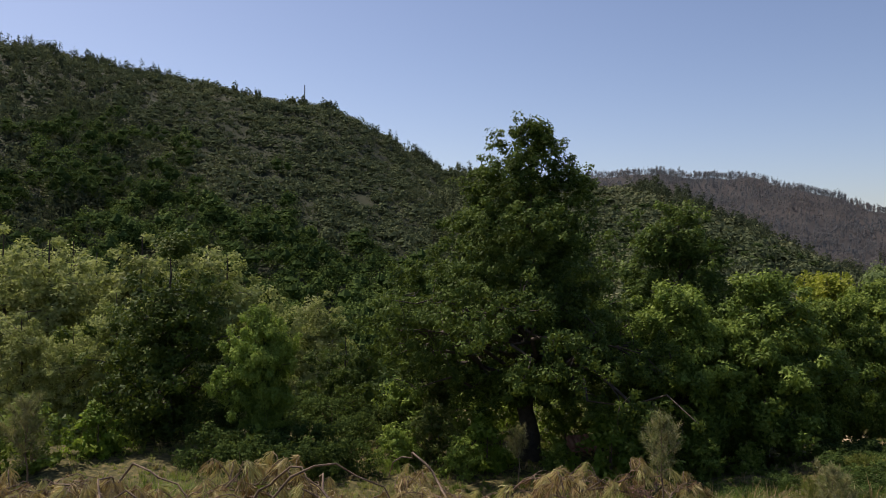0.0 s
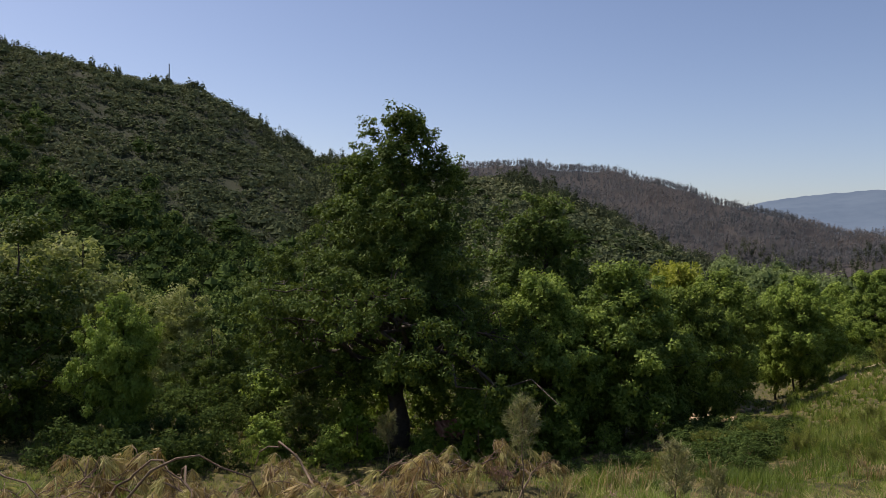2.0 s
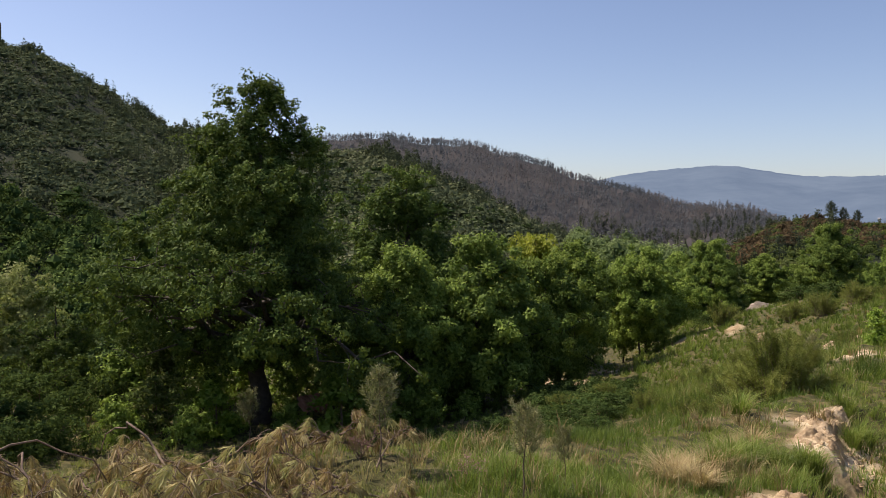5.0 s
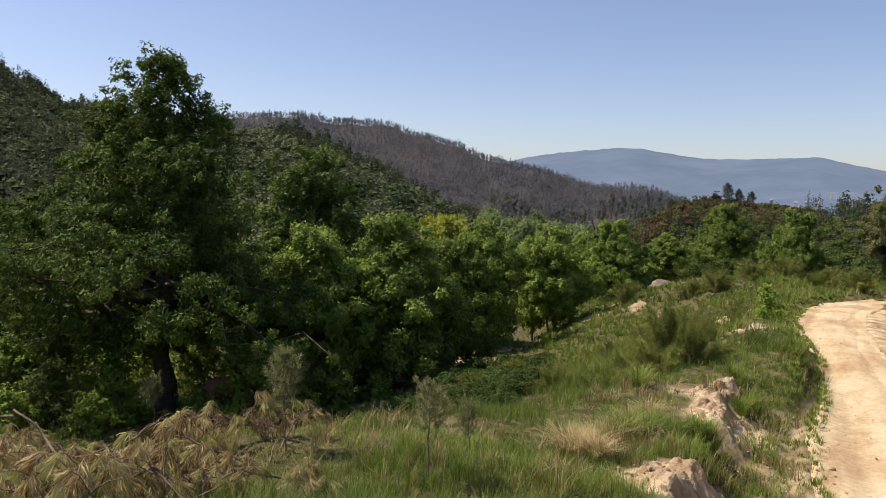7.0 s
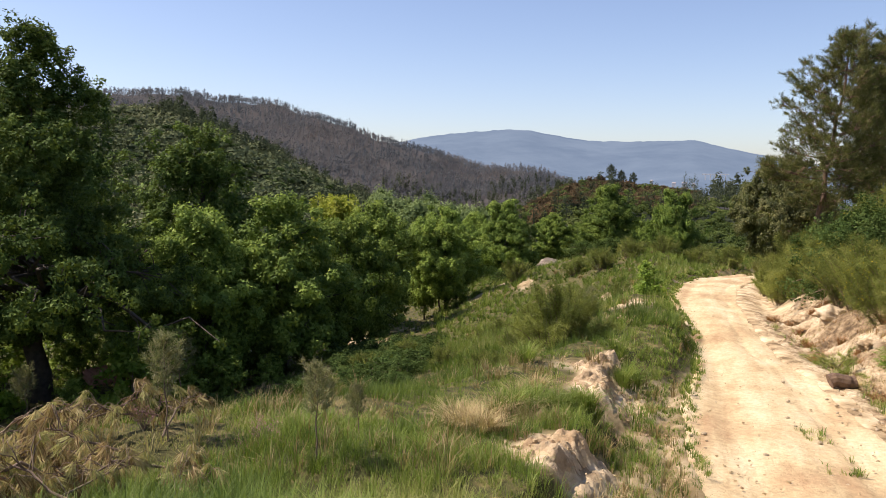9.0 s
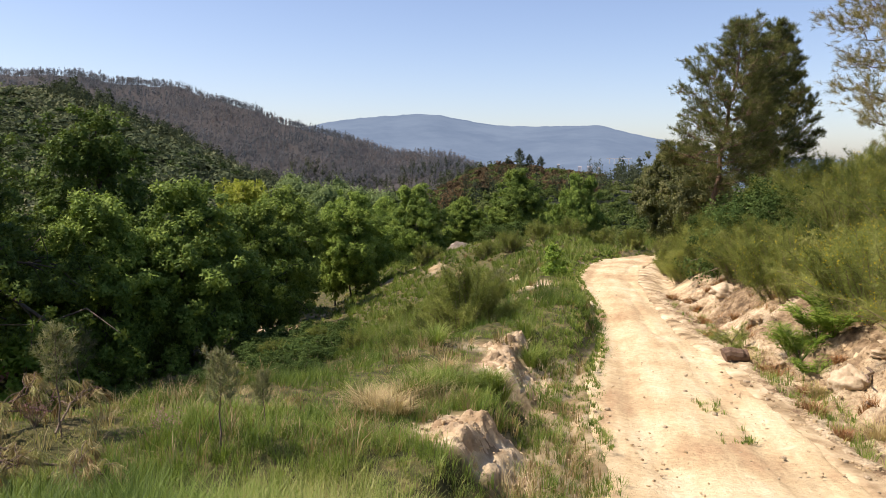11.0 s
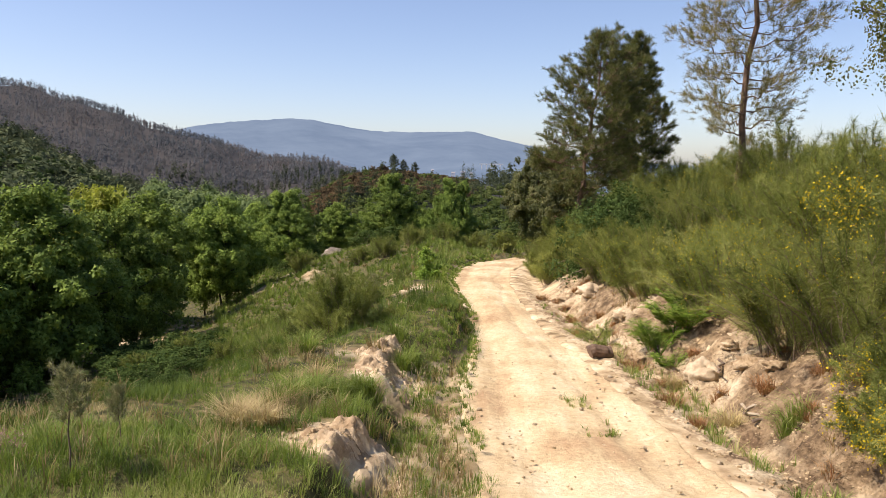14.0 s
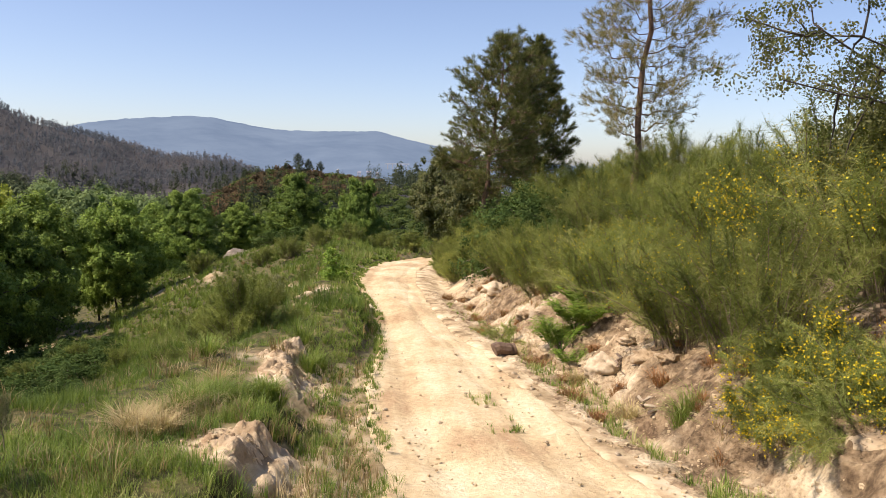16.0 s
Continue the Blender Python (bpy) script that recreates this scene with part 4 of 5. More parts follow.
def wood_patch(name, n, az, d, radius, height, lobes, per, leaf, material, label, power=1.0, keep=None):
    A, D, x, y = scatter(rg, n, az, d, power)
    if keep is not None:
        ok = keep(A, D, x, y)
        x, y, D = x[ok], y[ok], D[ok]
    m = len(x)
    r = rg.uniform(*radius, m)
    pos, rx, rz, own = lobed(rg, x, y, r, r / np.mean(radius) * rg.uniform(*height, m), lobes)
    tone = np.clip(0.5 + 0.5 * fbm(x / 30, y / 30, 3, 51) + rg.uniform(-0.2, 0.2, m), 0.05, 0.95)
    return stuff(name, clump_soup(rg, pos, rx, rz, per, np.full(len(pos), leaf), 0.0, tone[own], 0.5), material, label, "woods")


def conifers(name, n, az, d, radius, height, per, leaf, material, label, power=1.0, cone=0.75, keep=None, bole=0.2):
    """Slender conifers, each a thin trunk and a ragged tapering crown."""
    A, D, x, y = scatter(rg, n, az, d, power)
    if keep is not None:
        ok = keep(A, D, x, y)
        x, y, D = x[ok], y[ok], D[ok]
    m = len(x)
    z, h = land(x, y), rg.uniform(*height, m)
    tone = np.clip(0.5 + 0.6 * fbm(x / 45, y / 45, 3, 53) + rg.uniform(-0.15, 0.15, m), 0, 1)
    soup = clump_soup(rg, np.stack([x, y, z + bole * h], -1), rg.uniform(*radius, m), h * (1 - bole) * 0.5, per, np.full(m, leaf), cone, tone)
    a = rg.uniform(0, np.pi, m)
    w = np.stack([np.cos(a), np.sin(a), 0 * a], -1) * (0.02 * h)[:, None]
    p = np.stack([x, y, z - 0.3], -1)
    tv = np.stack([p - w, p + w, p + np.stack([0 * h, 0 * h, h * 0.95], -1)], 1).reshape(-1, 3)
    soup = join(soup, (tv, np.arange(3 * m).reshape(m, 3), np.full(m, 0.3)))
    return stuff(name, soup, material, label, "woods")


wood_patch("valley_trees", 380, (-33, 31), (64, 150), (2.0, 3.8), (5.0, 8.5), 9, 70, 0.38, M_SLOPE, "rounded green trees filling the valley floor")
wood_patch("slope_trees", 900, (-33, 10), (105, 330), (2.6, 5.4), (6.0, 10.0), 7, 60, 0.42, M_SLOPE, "broad-leaved trees at the foot of the hill", 0.8, lambda A, D, x, y: fbm(x / 28, y / 28, 3, 61) > -0.4 + 0.8 * smooth((D - 190) / 90))
A, D, x, y = scatter(rg, 14500, (-34, 36), (110, 490), 0.75)
sz = rg.uniform(0.8, 2.3, 14500) * (1 + D / 420)
tone = np.clip(0.5 + 0.75 * fbm(x / 38, y / 38, 4, 63) + rg.uniform(-0.25, 0.25, 14500), 0, 1)
sz = np.where((D < 190) & (A < 12), 0.55, 1.0) * sz
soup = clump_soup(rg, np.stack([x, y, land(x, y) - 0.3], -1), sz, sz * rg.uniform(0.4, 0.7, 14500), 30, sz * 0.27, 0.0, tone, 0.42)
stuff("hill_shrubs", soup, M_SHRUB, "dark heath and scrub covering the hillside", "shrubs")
conifers("hill_pines", 2600, (-34, 34), (150, 480), (1.2, 2.2), (5, 10), 56, 0.6, M_FARPINE, "dark pines in stands over the hillside", 0.75, 0.5,
         lambda A, D, x, y: (fbm(x / 60, y / 60, 3, 65) + 1.1 * np.exp(-((A + 27) / 6.5) ** 2) + 1.0 * np.exp(-((A - 2.5) / 5.5) ** 2) * (D > 230) - 0.45 * (np.abs(A + 12) < 6)) > 0.42)
conifers("crest_pines", 700, (-34, 10), (425, 482), (1.0, 2.0), (4, 9), 40, 0.9, M_FARPINE, "small pines along the hill's crest", 1.0, 0.5, lambda A, D, x, y: fbm(A / 1.4, D * 0, 2, 67) > -0.15)
wood_patch("spur_shrubs", 2200, (2, 37), (120, 330), (1.0, 2.3), (1.3, 2.8), 4, 40, 0.34, M_SPUR, "dark heath bushes over the near spur", 0.9, lambda A, D, x, y: fbm(x / 22, y / 22, 3, 69) > -0.15)
conifers("burnt_forest", 17000, (0, 60), (430, 930), (1.0, 1.9), (5, 9.5), 22, 0.85, M_BURNT_HAZY, "grey-brown fire-scorched pine forest on the ridge", 0.7, 0.55,
         lambda A, D, x, y: D > np.interp(A, [10, 24, 30, 44], [470, 540, 610, 590]) + 70 * fbm(x / 60, y / 60, 3, 79))
conifers("green_pines", 4200, (14, 56), (270, 680), (1.4, 2.6), (6, 11), 40, 0.85, M_FARPINE, "green pines below the burnt ridge", 0.7, 0.6, lambda A, D, x, y: (D < np.interp(A, [10, 24, 30, 44], [480, 560, 650, 620]) + 80 * fbm(x / 60, y / 60, 3, 79)) & ((A < 36) | (A > 52) | (D > 340)))
conifers("ridge_pines", 420, (6, 42), (845, 900), (0.8, 1.6), (6, 10), 34, 0.75, M_BURNT_HAZY, "tall thin pines standing along the ridge line", 1.0, 0.1, lambda A, D, x, y: fbm(A / 1.2, D * 0, 2, 73) > -0.2, 0.45)
wood_patch("willow_wood", 130, (28.5, 36.5), (130, 225), (2.4, 4.0), (7, 10), 7, 60, 0.5, M_PALE, "pale green willows in the valley bottom")
wood_patch("rust_scrub", 1000, (38, 51), (215, 320), (1.2, 2.4), (1.2, 2.4), 4, 26, 0.7, M_RUST, "rust-brown scorched scrub on the knoll", 1.0)
wood_patch("knoll_scrub", 1700, (36, 72), (100, 290), (1.2, 2.6), (1.4, 3.0), 5, 28, 0.45, M_OLIVE, "dull green scrub below the track", 0.9)
wood_patch("low_scrub", 900, (36, 66), (72, 150), (1.0, 2.2), (1.2, 2.6), 5, 34, 0.3, M_OLIVE, "dull green scrub below the shelf", 0.9)
conifers("spur_pines", 420, (13, 32), (225, 300), (1.3, 2.4), (4, 7.5), 70, 0.5, M_FARPINE, "dark pines along the back of the spur", 1.0, 0.4, lambda A, D, x, y: (fbm(x / 25, y / 25, 3, 77) > 0.0) & (D > np.interp(A, HILL_AZ, HILL_D) - 22) & (D < np.interp(A, HILL_AZ, HILL_D) + 12))
conifers("knoll_pines", 260, (38, 70), (170, 300), (1.2, 2.2), (5, 9), 90, 0.42, M_FARPINE, "young dark pines on the knoll", 0.9, 0.5, lambda A, D, x, y: (fbm(x / 30, y / 30, 3, 75) > 0.05) & ((D < 235) | (A > 50)))


# ---- grass ----
def grass_soup(rng, x, y, h, per, tone, width, splay=0.55):
    """Tufts of bent blades, two quads each."""
    n = len(x)
    k = np.repeat(np.arange(n), per)
    m = len(k)
    ang = rng.uniform(0, 2 * np.pi, m)
    out = np.stack([np.cos(ang), np.sin(ang), 0 * ang], -1)
    base = np.stack([x, y, surface(x, y) - 0.03], -1)[k] + out * (rng.uniform(0, 0.10, m) * (0.5 + h[k]))[:, None]
    hh = (h[k] * rng.uniform(0.5, 1.15, m))[:, None]
    sp = (splay * rng.uniform(0.1, 1.0, m))[:, None]
    up = np.array([0, 0, 1.0])
    side = np.stack([-np.sin(ang), np.cos(ang), 0 * ang], -1) * (width[k] * rng.uniform(0.7, 1.3, m))[:, None]
    mid = base + hh * (0.55 * up + 0.35 * sp * out)
    tip = base + hh * (0.95 * up - 0.25 * sp * up + sp * out)
    v = np.stack([base - side, base + side, mid + 0.7 * side, mid - 0.7 * side, tip + 0.12 * side, tip - 0.12 * side], 1).reshape(-1, 3)
    b = np.arange(m)[:, None] * 6
    f = np.stack([b + np.array([0, 1, 2, 3]), b + np.array([3, 2, 4, 5])], 1).reshape(-1, 4)
    return v, f, np.repeat(np.clip(tone[k] + rng.uniform(-0.2, 0.2, m), 0, 1), 2)


rs = np.random.RandomState(77)


def sward(n, az, d, per, name, straight):
    """Grass of the slope: the lush and the dry places follow the ground."""
    A, D, x, y = scatter(rs, n, az, d, 0.9)
    a, v = along(x, y)
    left = v - road_mid(a) - road_half(a)
    lush = fbm(x * 0.28, y * 0.28, 3, 81)
    keep = (left > -0.12 - 0.35 * smooth(fbm(x * 0.9, y * 0.9, 3, 88) - 0.1)) & (rs.uniform(0, 1, n) > 1.25 * bare_patch(x, y)) & (fbm(x * 0.8, y * 0.8, 2, 83) > -0.6)
    D, x, y, left, lush = D[keep], x[keep], y[keep], left[keep], lush[keep]
    tall = (0.13 + 0.27 * smooth(0.5 + 0.9 * lush)) * (0.5 + 0.9 * smooth(0.5 + 1.2 * fbm(x * 1.4, y * 1.4, 3, 82))) * np.where(left < 0.9, 0.6, 1.0) * np.interp(D, [5, 8, 14, 18], [1.0, 0.72, 0.72, 1.0]) * rs.uniform(0.7, 1.3, len(x))
    tone = np.clip(0.34 - 0.45 * lush + 0.75 * fbm(x * 0.9, y * 0.9, 3, 85) + 0.18 * smooth((left - 15) / 4), 0, 1)
    soup = grass_soup(rs, x, y, tall, per, tone, np.maximum(0.0026, 0.00042 * D), 0.8)
    if straight:
        v, f, t = soup
        k = np.arange(len(v) // 6)[:, None] * 6
        soup = (v, k + np.array([0, 1, 4]), t[::2])
    stuff(name, soup, M_GRASS, "long green grass with straw stalks on the slope", "grass")


sward(8200, (-33, 62), (3.6, 8.5), 18, "grass", False)
sward(10500, (-33, 66), (8, 18), 22, "slope_grass", True)
sward(16500, (-33, 66), (16, 82), 20, "far_grass", True)
A, D, x, y = scatter(rs, 7000, (33, 55), (20, 80), 0.9)
a, v = along(x, y)
left = v - road_mid(a) - road_half(a)
ok = (left > 0.6) & (rs.uniform(0, 1, len(x)) > 1.2 * bare_patch(x, y)) & (fbm(x * 0.5, y * 0.5, 3, 153) > -0.25)
x, y, D = x[ok], y[ok], D[ok]
sv, sf, st = grass_soup(rs, x, y, rs.uniform(0.18, 0.6, len(x)) * (0.6 + 0.6 * smooth(0.5 + fbm(x * 0.7, y * 0.7, 2, 155))), 16, np.clip(0.42 + 0.5 * fbm(x * 0.4, y * 0.4, 3, 157), 0, 1), np.maximum(0.004, 0.00045 * D), 0.7)
k = np.arange(len(sv) // 6)[:, None] * 6
stuff("bench_grass", (sv, k + np.array([0, 1, 4]), st[::2]), M_GRASS, "tall rank grass along the shelf beside the track", "grass")
sward(1500, (-180, 180), (0.7, 4.2), 12, "near_grass", True)
a = 4 + 38 * rs.uniform(0, 1, 2600) ** 1.4
out = rs.normal(size=2600) * 0.3 + 0.22 + 0.15 * fbm(a * 1.1, a * 0, 3, 90)
v = road_mid(a) + road_half(a) + out
x, y = a * UX - v * UY, a * UY + v * UX
ok = fbm(a * 0.8, a * 0, 3, 89) > -0.25 + 0.8 * np.maximum(-out, 0)
a, x, y, out = a[ok], x[ok], y[ok], out[ok]
soup = grass_soup(rs, x, y, rs.uniform(0.04, 0.11, len(x)) + 0.1 * smooth((out - 0.15) / 0.4), 16, rs.uniform(0.1, 0.7, len(x)), np.maximum(0.003, 0.0004 * a), 0.8)
soup[0][:, 2] += np.repeat(np.where(out < 0, 0.14, 0.0), 16 * 6)
stuff("edge_grass", soup, M_GRASS, "ragged grass along the edge of the track", "grass")
A, D, x, y = scatter(rs, 5600, (-30, 66), (3.6, 50), 0.9)
a, v = along(x, y)
left = v - road_mid(a) - road_half(a)
keep = (left > 0.05) & (fbm(x * 0.8, y * 0.8, 3, 87) > -0.05)
x, y, D = x[keep], y[keep], D[keep]
stuff("dry_grass", grass_soup(rs, x, y, rs.uniform(0.12, 0.34, len(x)), 14, rs.uniform(0.1, 0.9, len(x)), np.maximum(0.004, 0.0005 * D), 0.9), M_STRAW, "dry straw-coloured grass tufts", "grass")
# thin grass in the ditch and down the crown of the track
A, D, x, y = scatter(rs, 5200, (48, 84), (7, 26), 1.0)
a, v = along(x, y)
e = v - road_mid(a)
right = -e - road_half(a)
crown = (np.abs(e + 0.33 + 0.2 * fbm(a * 0.6, a * 0, 2, 91)) < 0.2) & (np.abs(a - 9.5) < 1.3) & (fbm(x * 2.5, y * 2.5, 2, 93) > -0.05)
ditch = (np.abs(right - 0.75) < 0.35) & (fbm(x * 0.7, y * 0.7, 2, 95) > -0.1)
keep = crown | ditch
x, y, D, crown = x[keep], y[keep], D[keep], crown[keep]
soup = grass_soup(rs, x, y, np.where(crown, 0.09, 0.16) * rs.uniform(0.7, 1.3, len(x)), 12, rs.uniform(0.2, 0.9, len(x)), np.full(len(x), 0.005), 0.9)
soup[0][:, 2] += np.repeat(np.where(crown, 0.23, 0.0), 12 * 6)
stuff("verge_grass", soup, M_GRASS, "sparse grass in the ditch and along the track's crown", "grass")


# leaf litter and fine twigs over the cut bank
A, D, x, y = scatter(rs, 16000, (54, 88), (8, 30), 0.9)
a, v = along(x, y)
right = -(v - road_mid(a)) - road_half(a)
keep = (right > 0.9) & (right < 4.5) & (fbm(x * 0.9, y * 0.9, 3, 97) + 0.3 * (right - 1.7) > 0.0)
x, y = x[keep], y[keep]
stuff("bank_litter", leaves(rs, np.stack([x, y, surface(x, y) + 0.01], -1).repeat(5, 0) + rs.normal(size=(5 * len(x), 3)) * np.array([0.12, 0.12, 0.012]), ball(rs, 5 * len(x)) * np.array([1, 1, 0.25]), 0.055, 0.07, 0.3, None, 1.5), M_LITTER, "brown litter of twigs and dead leaves on the cut bank", "litter")
# crumbs of earth on the bare mounds, the bank's foot and the track's edges
A, D, x, y = scatter(rs, 14000, (34, 86), (6.5, 30), 0.8)
a, v = along(x, y)
e = v - road_mid(a)
bare = bare_patch(x, y)
keep = (bare > 0.55) & (np.abs(e) > road_half(a) * 1.05)
x, y = x[keep], y[keep]
r = 0.006 + 0.022 * rs.uniform(0, 1, len(x)) ** 4
c8 = np.array([(i, j, k) for i in (-1, 1) for j in (-1, 1) for k in (-0.7, 0.7)], dtype=float)
q = np.stack([x, y, surface(x, y) + 0.2 * r], -1)[:, None] + r[:, None, None] * (c8[None] * rs.uniform(0.5, 1.1, (len(x), 8, 3)))
A, D, gx, gy = scatter(rs, 2600, (44, 82), (6.5, 30), 0.8)
a, v = along(gx, gy)
e = v - road_mid(a)
ok = (np.abs(e) < road_half(a) * 0.95) & (fbm(gx * 0.8, gy * 0.8, 3, 99) + 0.5 * np.abs(e) > 0.1)
gx, gy, a = gx[ok], gy[ok], a[ok]
gr = 0.004 + 0.014 * rs.uniform(0, 1, len(gx)) ** 3
gz = road_fall(a) + 0.99 * np.exp(-(gx * gx + gy * gy) / 24.0)
q = np.concatenate([q, np.stack([gx, gy, gz], -1)[:, None] + gr[:, None, None] * (c8[None] * rs.uniform(0.5, 1.1, (len(gx), 8, 3)))])
x = np.concatenate([x, gx])
box = np.array([(0, 1, 3, 2), (4, 6, 7, 5), (0, 4, 5, 1), (2, 3, 7, 6), (0, 2, 6, 4), (1, 5, 7, 3)])
f = (np.arange(len(x))[:, None, None] * 8 + box[None]).reshape(-1, 4)
tagged(new("earth_crumbs", mesh_of("earth_crumbs", q.reshape(-1, 3), f, M_SOIL)), "crumbs of pale sandy earth and grit", "gravel", kind="stuff")


# ---- stones, earth and dead wood ----
def stone_mesh(name, seed, size, material, sub=3, rough=0.35, sharp=1.0):
    bm = bmesh.new()
    bmesh.ops.create_icosphere(bm, subdivisions=sub, radius=1.0)
    off = Vector((seed * 3.7, seed * 1.3, seed * 2.1))
    for w in bm.verts:
        n1 = noise.noise(w.co * 0.9 * sharp + off)
        n2 = noise.noise(w.co * 2.3 * sharp + off)
        n3 = noise.noise(w.co * 5.5 + off)
        w.co *= 1 + rough * n1 + rough * 0.55 * n2 + rough * 0.22 * n3
        w.co = Vector((w.co.x * size[0], w.co.y * size[1], w.co.z * size[2]))
    me = bpy.data.meshes.new(name)
    bm.to_mesh(me)
    bm.free()
    me.materials.append(material)
    me.polygons.foreach_set("use_smooth", np.ones(len(me.polygons), dtype=bool))
    return me


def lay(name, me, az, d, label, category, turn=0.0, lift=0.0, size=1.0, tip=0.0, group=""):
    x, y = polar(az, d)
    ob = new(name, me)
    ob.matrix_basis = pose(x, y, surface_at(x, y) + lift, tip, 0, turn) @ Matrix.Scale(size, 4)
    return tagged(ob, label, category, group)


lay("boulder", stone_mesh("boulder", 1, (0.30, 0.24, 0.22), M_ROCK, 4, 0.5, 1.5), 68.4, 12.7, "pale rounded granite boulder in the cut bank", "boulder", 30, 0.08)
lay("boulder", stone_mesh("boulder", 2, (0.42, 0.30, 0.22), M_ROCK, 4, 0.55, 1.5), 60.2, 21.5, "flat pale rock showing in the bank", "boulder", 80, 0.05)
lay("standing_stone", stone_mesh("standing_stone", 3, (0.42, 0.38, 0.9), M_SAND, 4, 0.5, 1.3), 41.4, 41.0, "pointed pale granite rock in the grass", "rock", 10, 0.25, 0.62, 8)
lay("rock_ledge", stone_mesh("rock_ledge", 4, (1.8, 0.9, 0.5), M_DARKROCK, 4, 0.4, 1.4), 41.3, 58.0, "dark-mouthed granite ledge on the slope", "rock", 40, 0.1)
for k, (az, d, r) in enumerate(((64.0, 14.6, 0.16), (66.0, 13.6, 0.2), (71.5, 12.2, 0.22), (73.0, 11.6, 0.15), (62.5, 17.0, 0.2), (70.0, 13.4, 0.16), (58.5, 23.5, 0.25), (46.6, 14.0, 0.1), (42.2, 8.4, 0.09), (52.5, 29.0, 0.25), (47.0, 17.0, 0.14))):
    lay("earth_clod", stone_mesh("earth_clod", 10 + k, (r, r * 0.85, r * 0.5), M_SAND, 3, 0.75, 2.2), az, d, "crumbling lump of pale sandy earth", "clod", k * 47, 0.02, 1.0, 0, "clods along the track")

pebble = [stone_mesh("pebble", 60 + k, (1.0, 0.8, 0.55), M_ROCK, 1, 0.3) for k in range(4)]
k = 0
A, D, x, y = scatter(rs, 900, (46, 84), (7, 26), 1.0)
a, v = along(x, y)
e = v - road_mid(a)
near_edge = np.abs(e) < road_half(a) + 1.6
for az, d, xx, yy, aa, ee in zip(A[near_edge], D[near_edge], x[near_edge], y[near_edge], a[near_edge], e[near_edge]):
    if k >= 220:
        break
    inside = abs(ee) < road_half(aa)
    ob = new("pebble", pebble[k % 4])
    r = 0.012 + 0.035 * rs.uniform(0, 1) ** 3
    base = float(road_fall(aa)) + 0.02 if inside else surface_at(xx, yy) + 0.3 * r
    ob.matrix_basis = pose(xx, yy, base, 0, 0, rs.uniform(0, 360)) @ Matrix.Scale(r, 4)
    tagged(ob, "small pale pebble on the sandy track", "pebble", "pebbles on the track")
    k += 1


def log_mesh(name, seed, length, r0, r1, material, sides=9, crook=0.03):
    rng = np.random.RandomState(seed)
    p = bend(rng, (0, 0, 0), (length, 0, 0), 7, 0, crook)
    v, f, t = tube(p, np.linspace(r0, r1, 7), sides)
    n = len(v)
    faces = [tuple(q) for q in f] + [tuple(range(sides))[::-1], tuple(range(n - sides, n))]
    me = bpy.data.meshes.new(name)
    me.from_pydata([tuple(q) for q in v], [], faces)
    me.materials.append(material)
    return me


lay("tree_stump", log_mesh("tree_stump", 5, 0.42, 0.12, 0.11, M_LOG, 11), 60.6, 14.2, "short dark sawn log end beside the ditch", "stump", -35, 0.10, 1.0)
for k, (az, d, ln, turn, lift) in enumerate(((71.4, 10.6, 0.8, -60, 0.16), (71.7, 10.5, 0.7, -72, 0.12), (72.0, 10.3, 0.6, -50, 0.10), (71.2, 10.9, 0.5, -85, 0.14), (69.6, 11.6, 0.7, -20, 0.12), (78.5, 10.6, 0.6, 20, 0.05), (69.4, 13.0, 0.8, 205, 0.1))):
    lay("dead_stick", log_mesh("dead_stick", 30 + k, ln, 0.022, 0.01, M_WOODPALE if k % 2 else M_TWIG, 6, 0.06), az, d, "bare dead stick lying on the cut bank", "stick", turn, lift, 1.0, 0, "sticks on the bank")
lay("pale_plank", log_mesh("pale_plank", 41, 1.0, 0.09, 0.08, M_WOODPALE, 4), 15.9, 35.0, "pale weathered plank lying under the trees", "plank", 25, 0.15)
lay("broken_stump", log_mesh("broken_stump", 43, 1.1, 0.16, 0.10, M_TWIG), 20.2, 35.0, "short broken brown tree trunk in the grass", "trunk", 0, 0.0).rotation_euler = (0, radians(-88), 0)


def tile_heap():
    """A few clay roof tiles leaning together under the trees."""
    m, nt, b, out = node_mat("clay_tile")
    nt.links.new(ramp(nt, noise_fac(nt, 6, 4), [(0.3, (0.30, 0.12, 0.07)), (0.7, (0.48, 0.23, 0.15))]), b.inputs["Base Color"])
    b.inputs["Roughness"].default_value = 0.9
    ob = thing("tile_heap", pose(*polar(10.4, 31.5), land_at(*polar(10.4, 31.5)), 0, 0, 20), "heap of red clay roof tiles in the grass", "tiles")
    u = np.linspace(0, np.pi, 9)
    arc = np.concatenate([np.stack([0.12 * np.cos(u), 0.12 * np.sin(u)], -1), np.stack([0.105 * np.cos(u[::-1]), 0.105 * np.sin(u[::-1])], -1)])
    n = len(arc)
    v = [(p[0] * s, yy, p[1] * s) for yy, s in ((0, 1.0), (0.5, 0.85)) for p in arc]
    f = [(i, (i + 1) % n, n + (i + 1) % n, n + i) for i in range(n)] + [tuple(range(n))[::-1], tuple(range(n, 2 * n))]
    me = bpy.data.meshes.new("tile")
    me.from_pydata(v, [], f)
    me.materials.append(m)
    for k in range(9):
        q = part("tile", me, ob)
        q.matrix_basis = pose(-0.5 + 0.22 * (k % 5), 0.1 * (k // 5), 0.25 + 0.16 * (k // 5), 32, rs.uniform(-6, 6), rs.uniform(-8, 8)) @ Matrix.Scale(1.3, 4)


tile_heap()


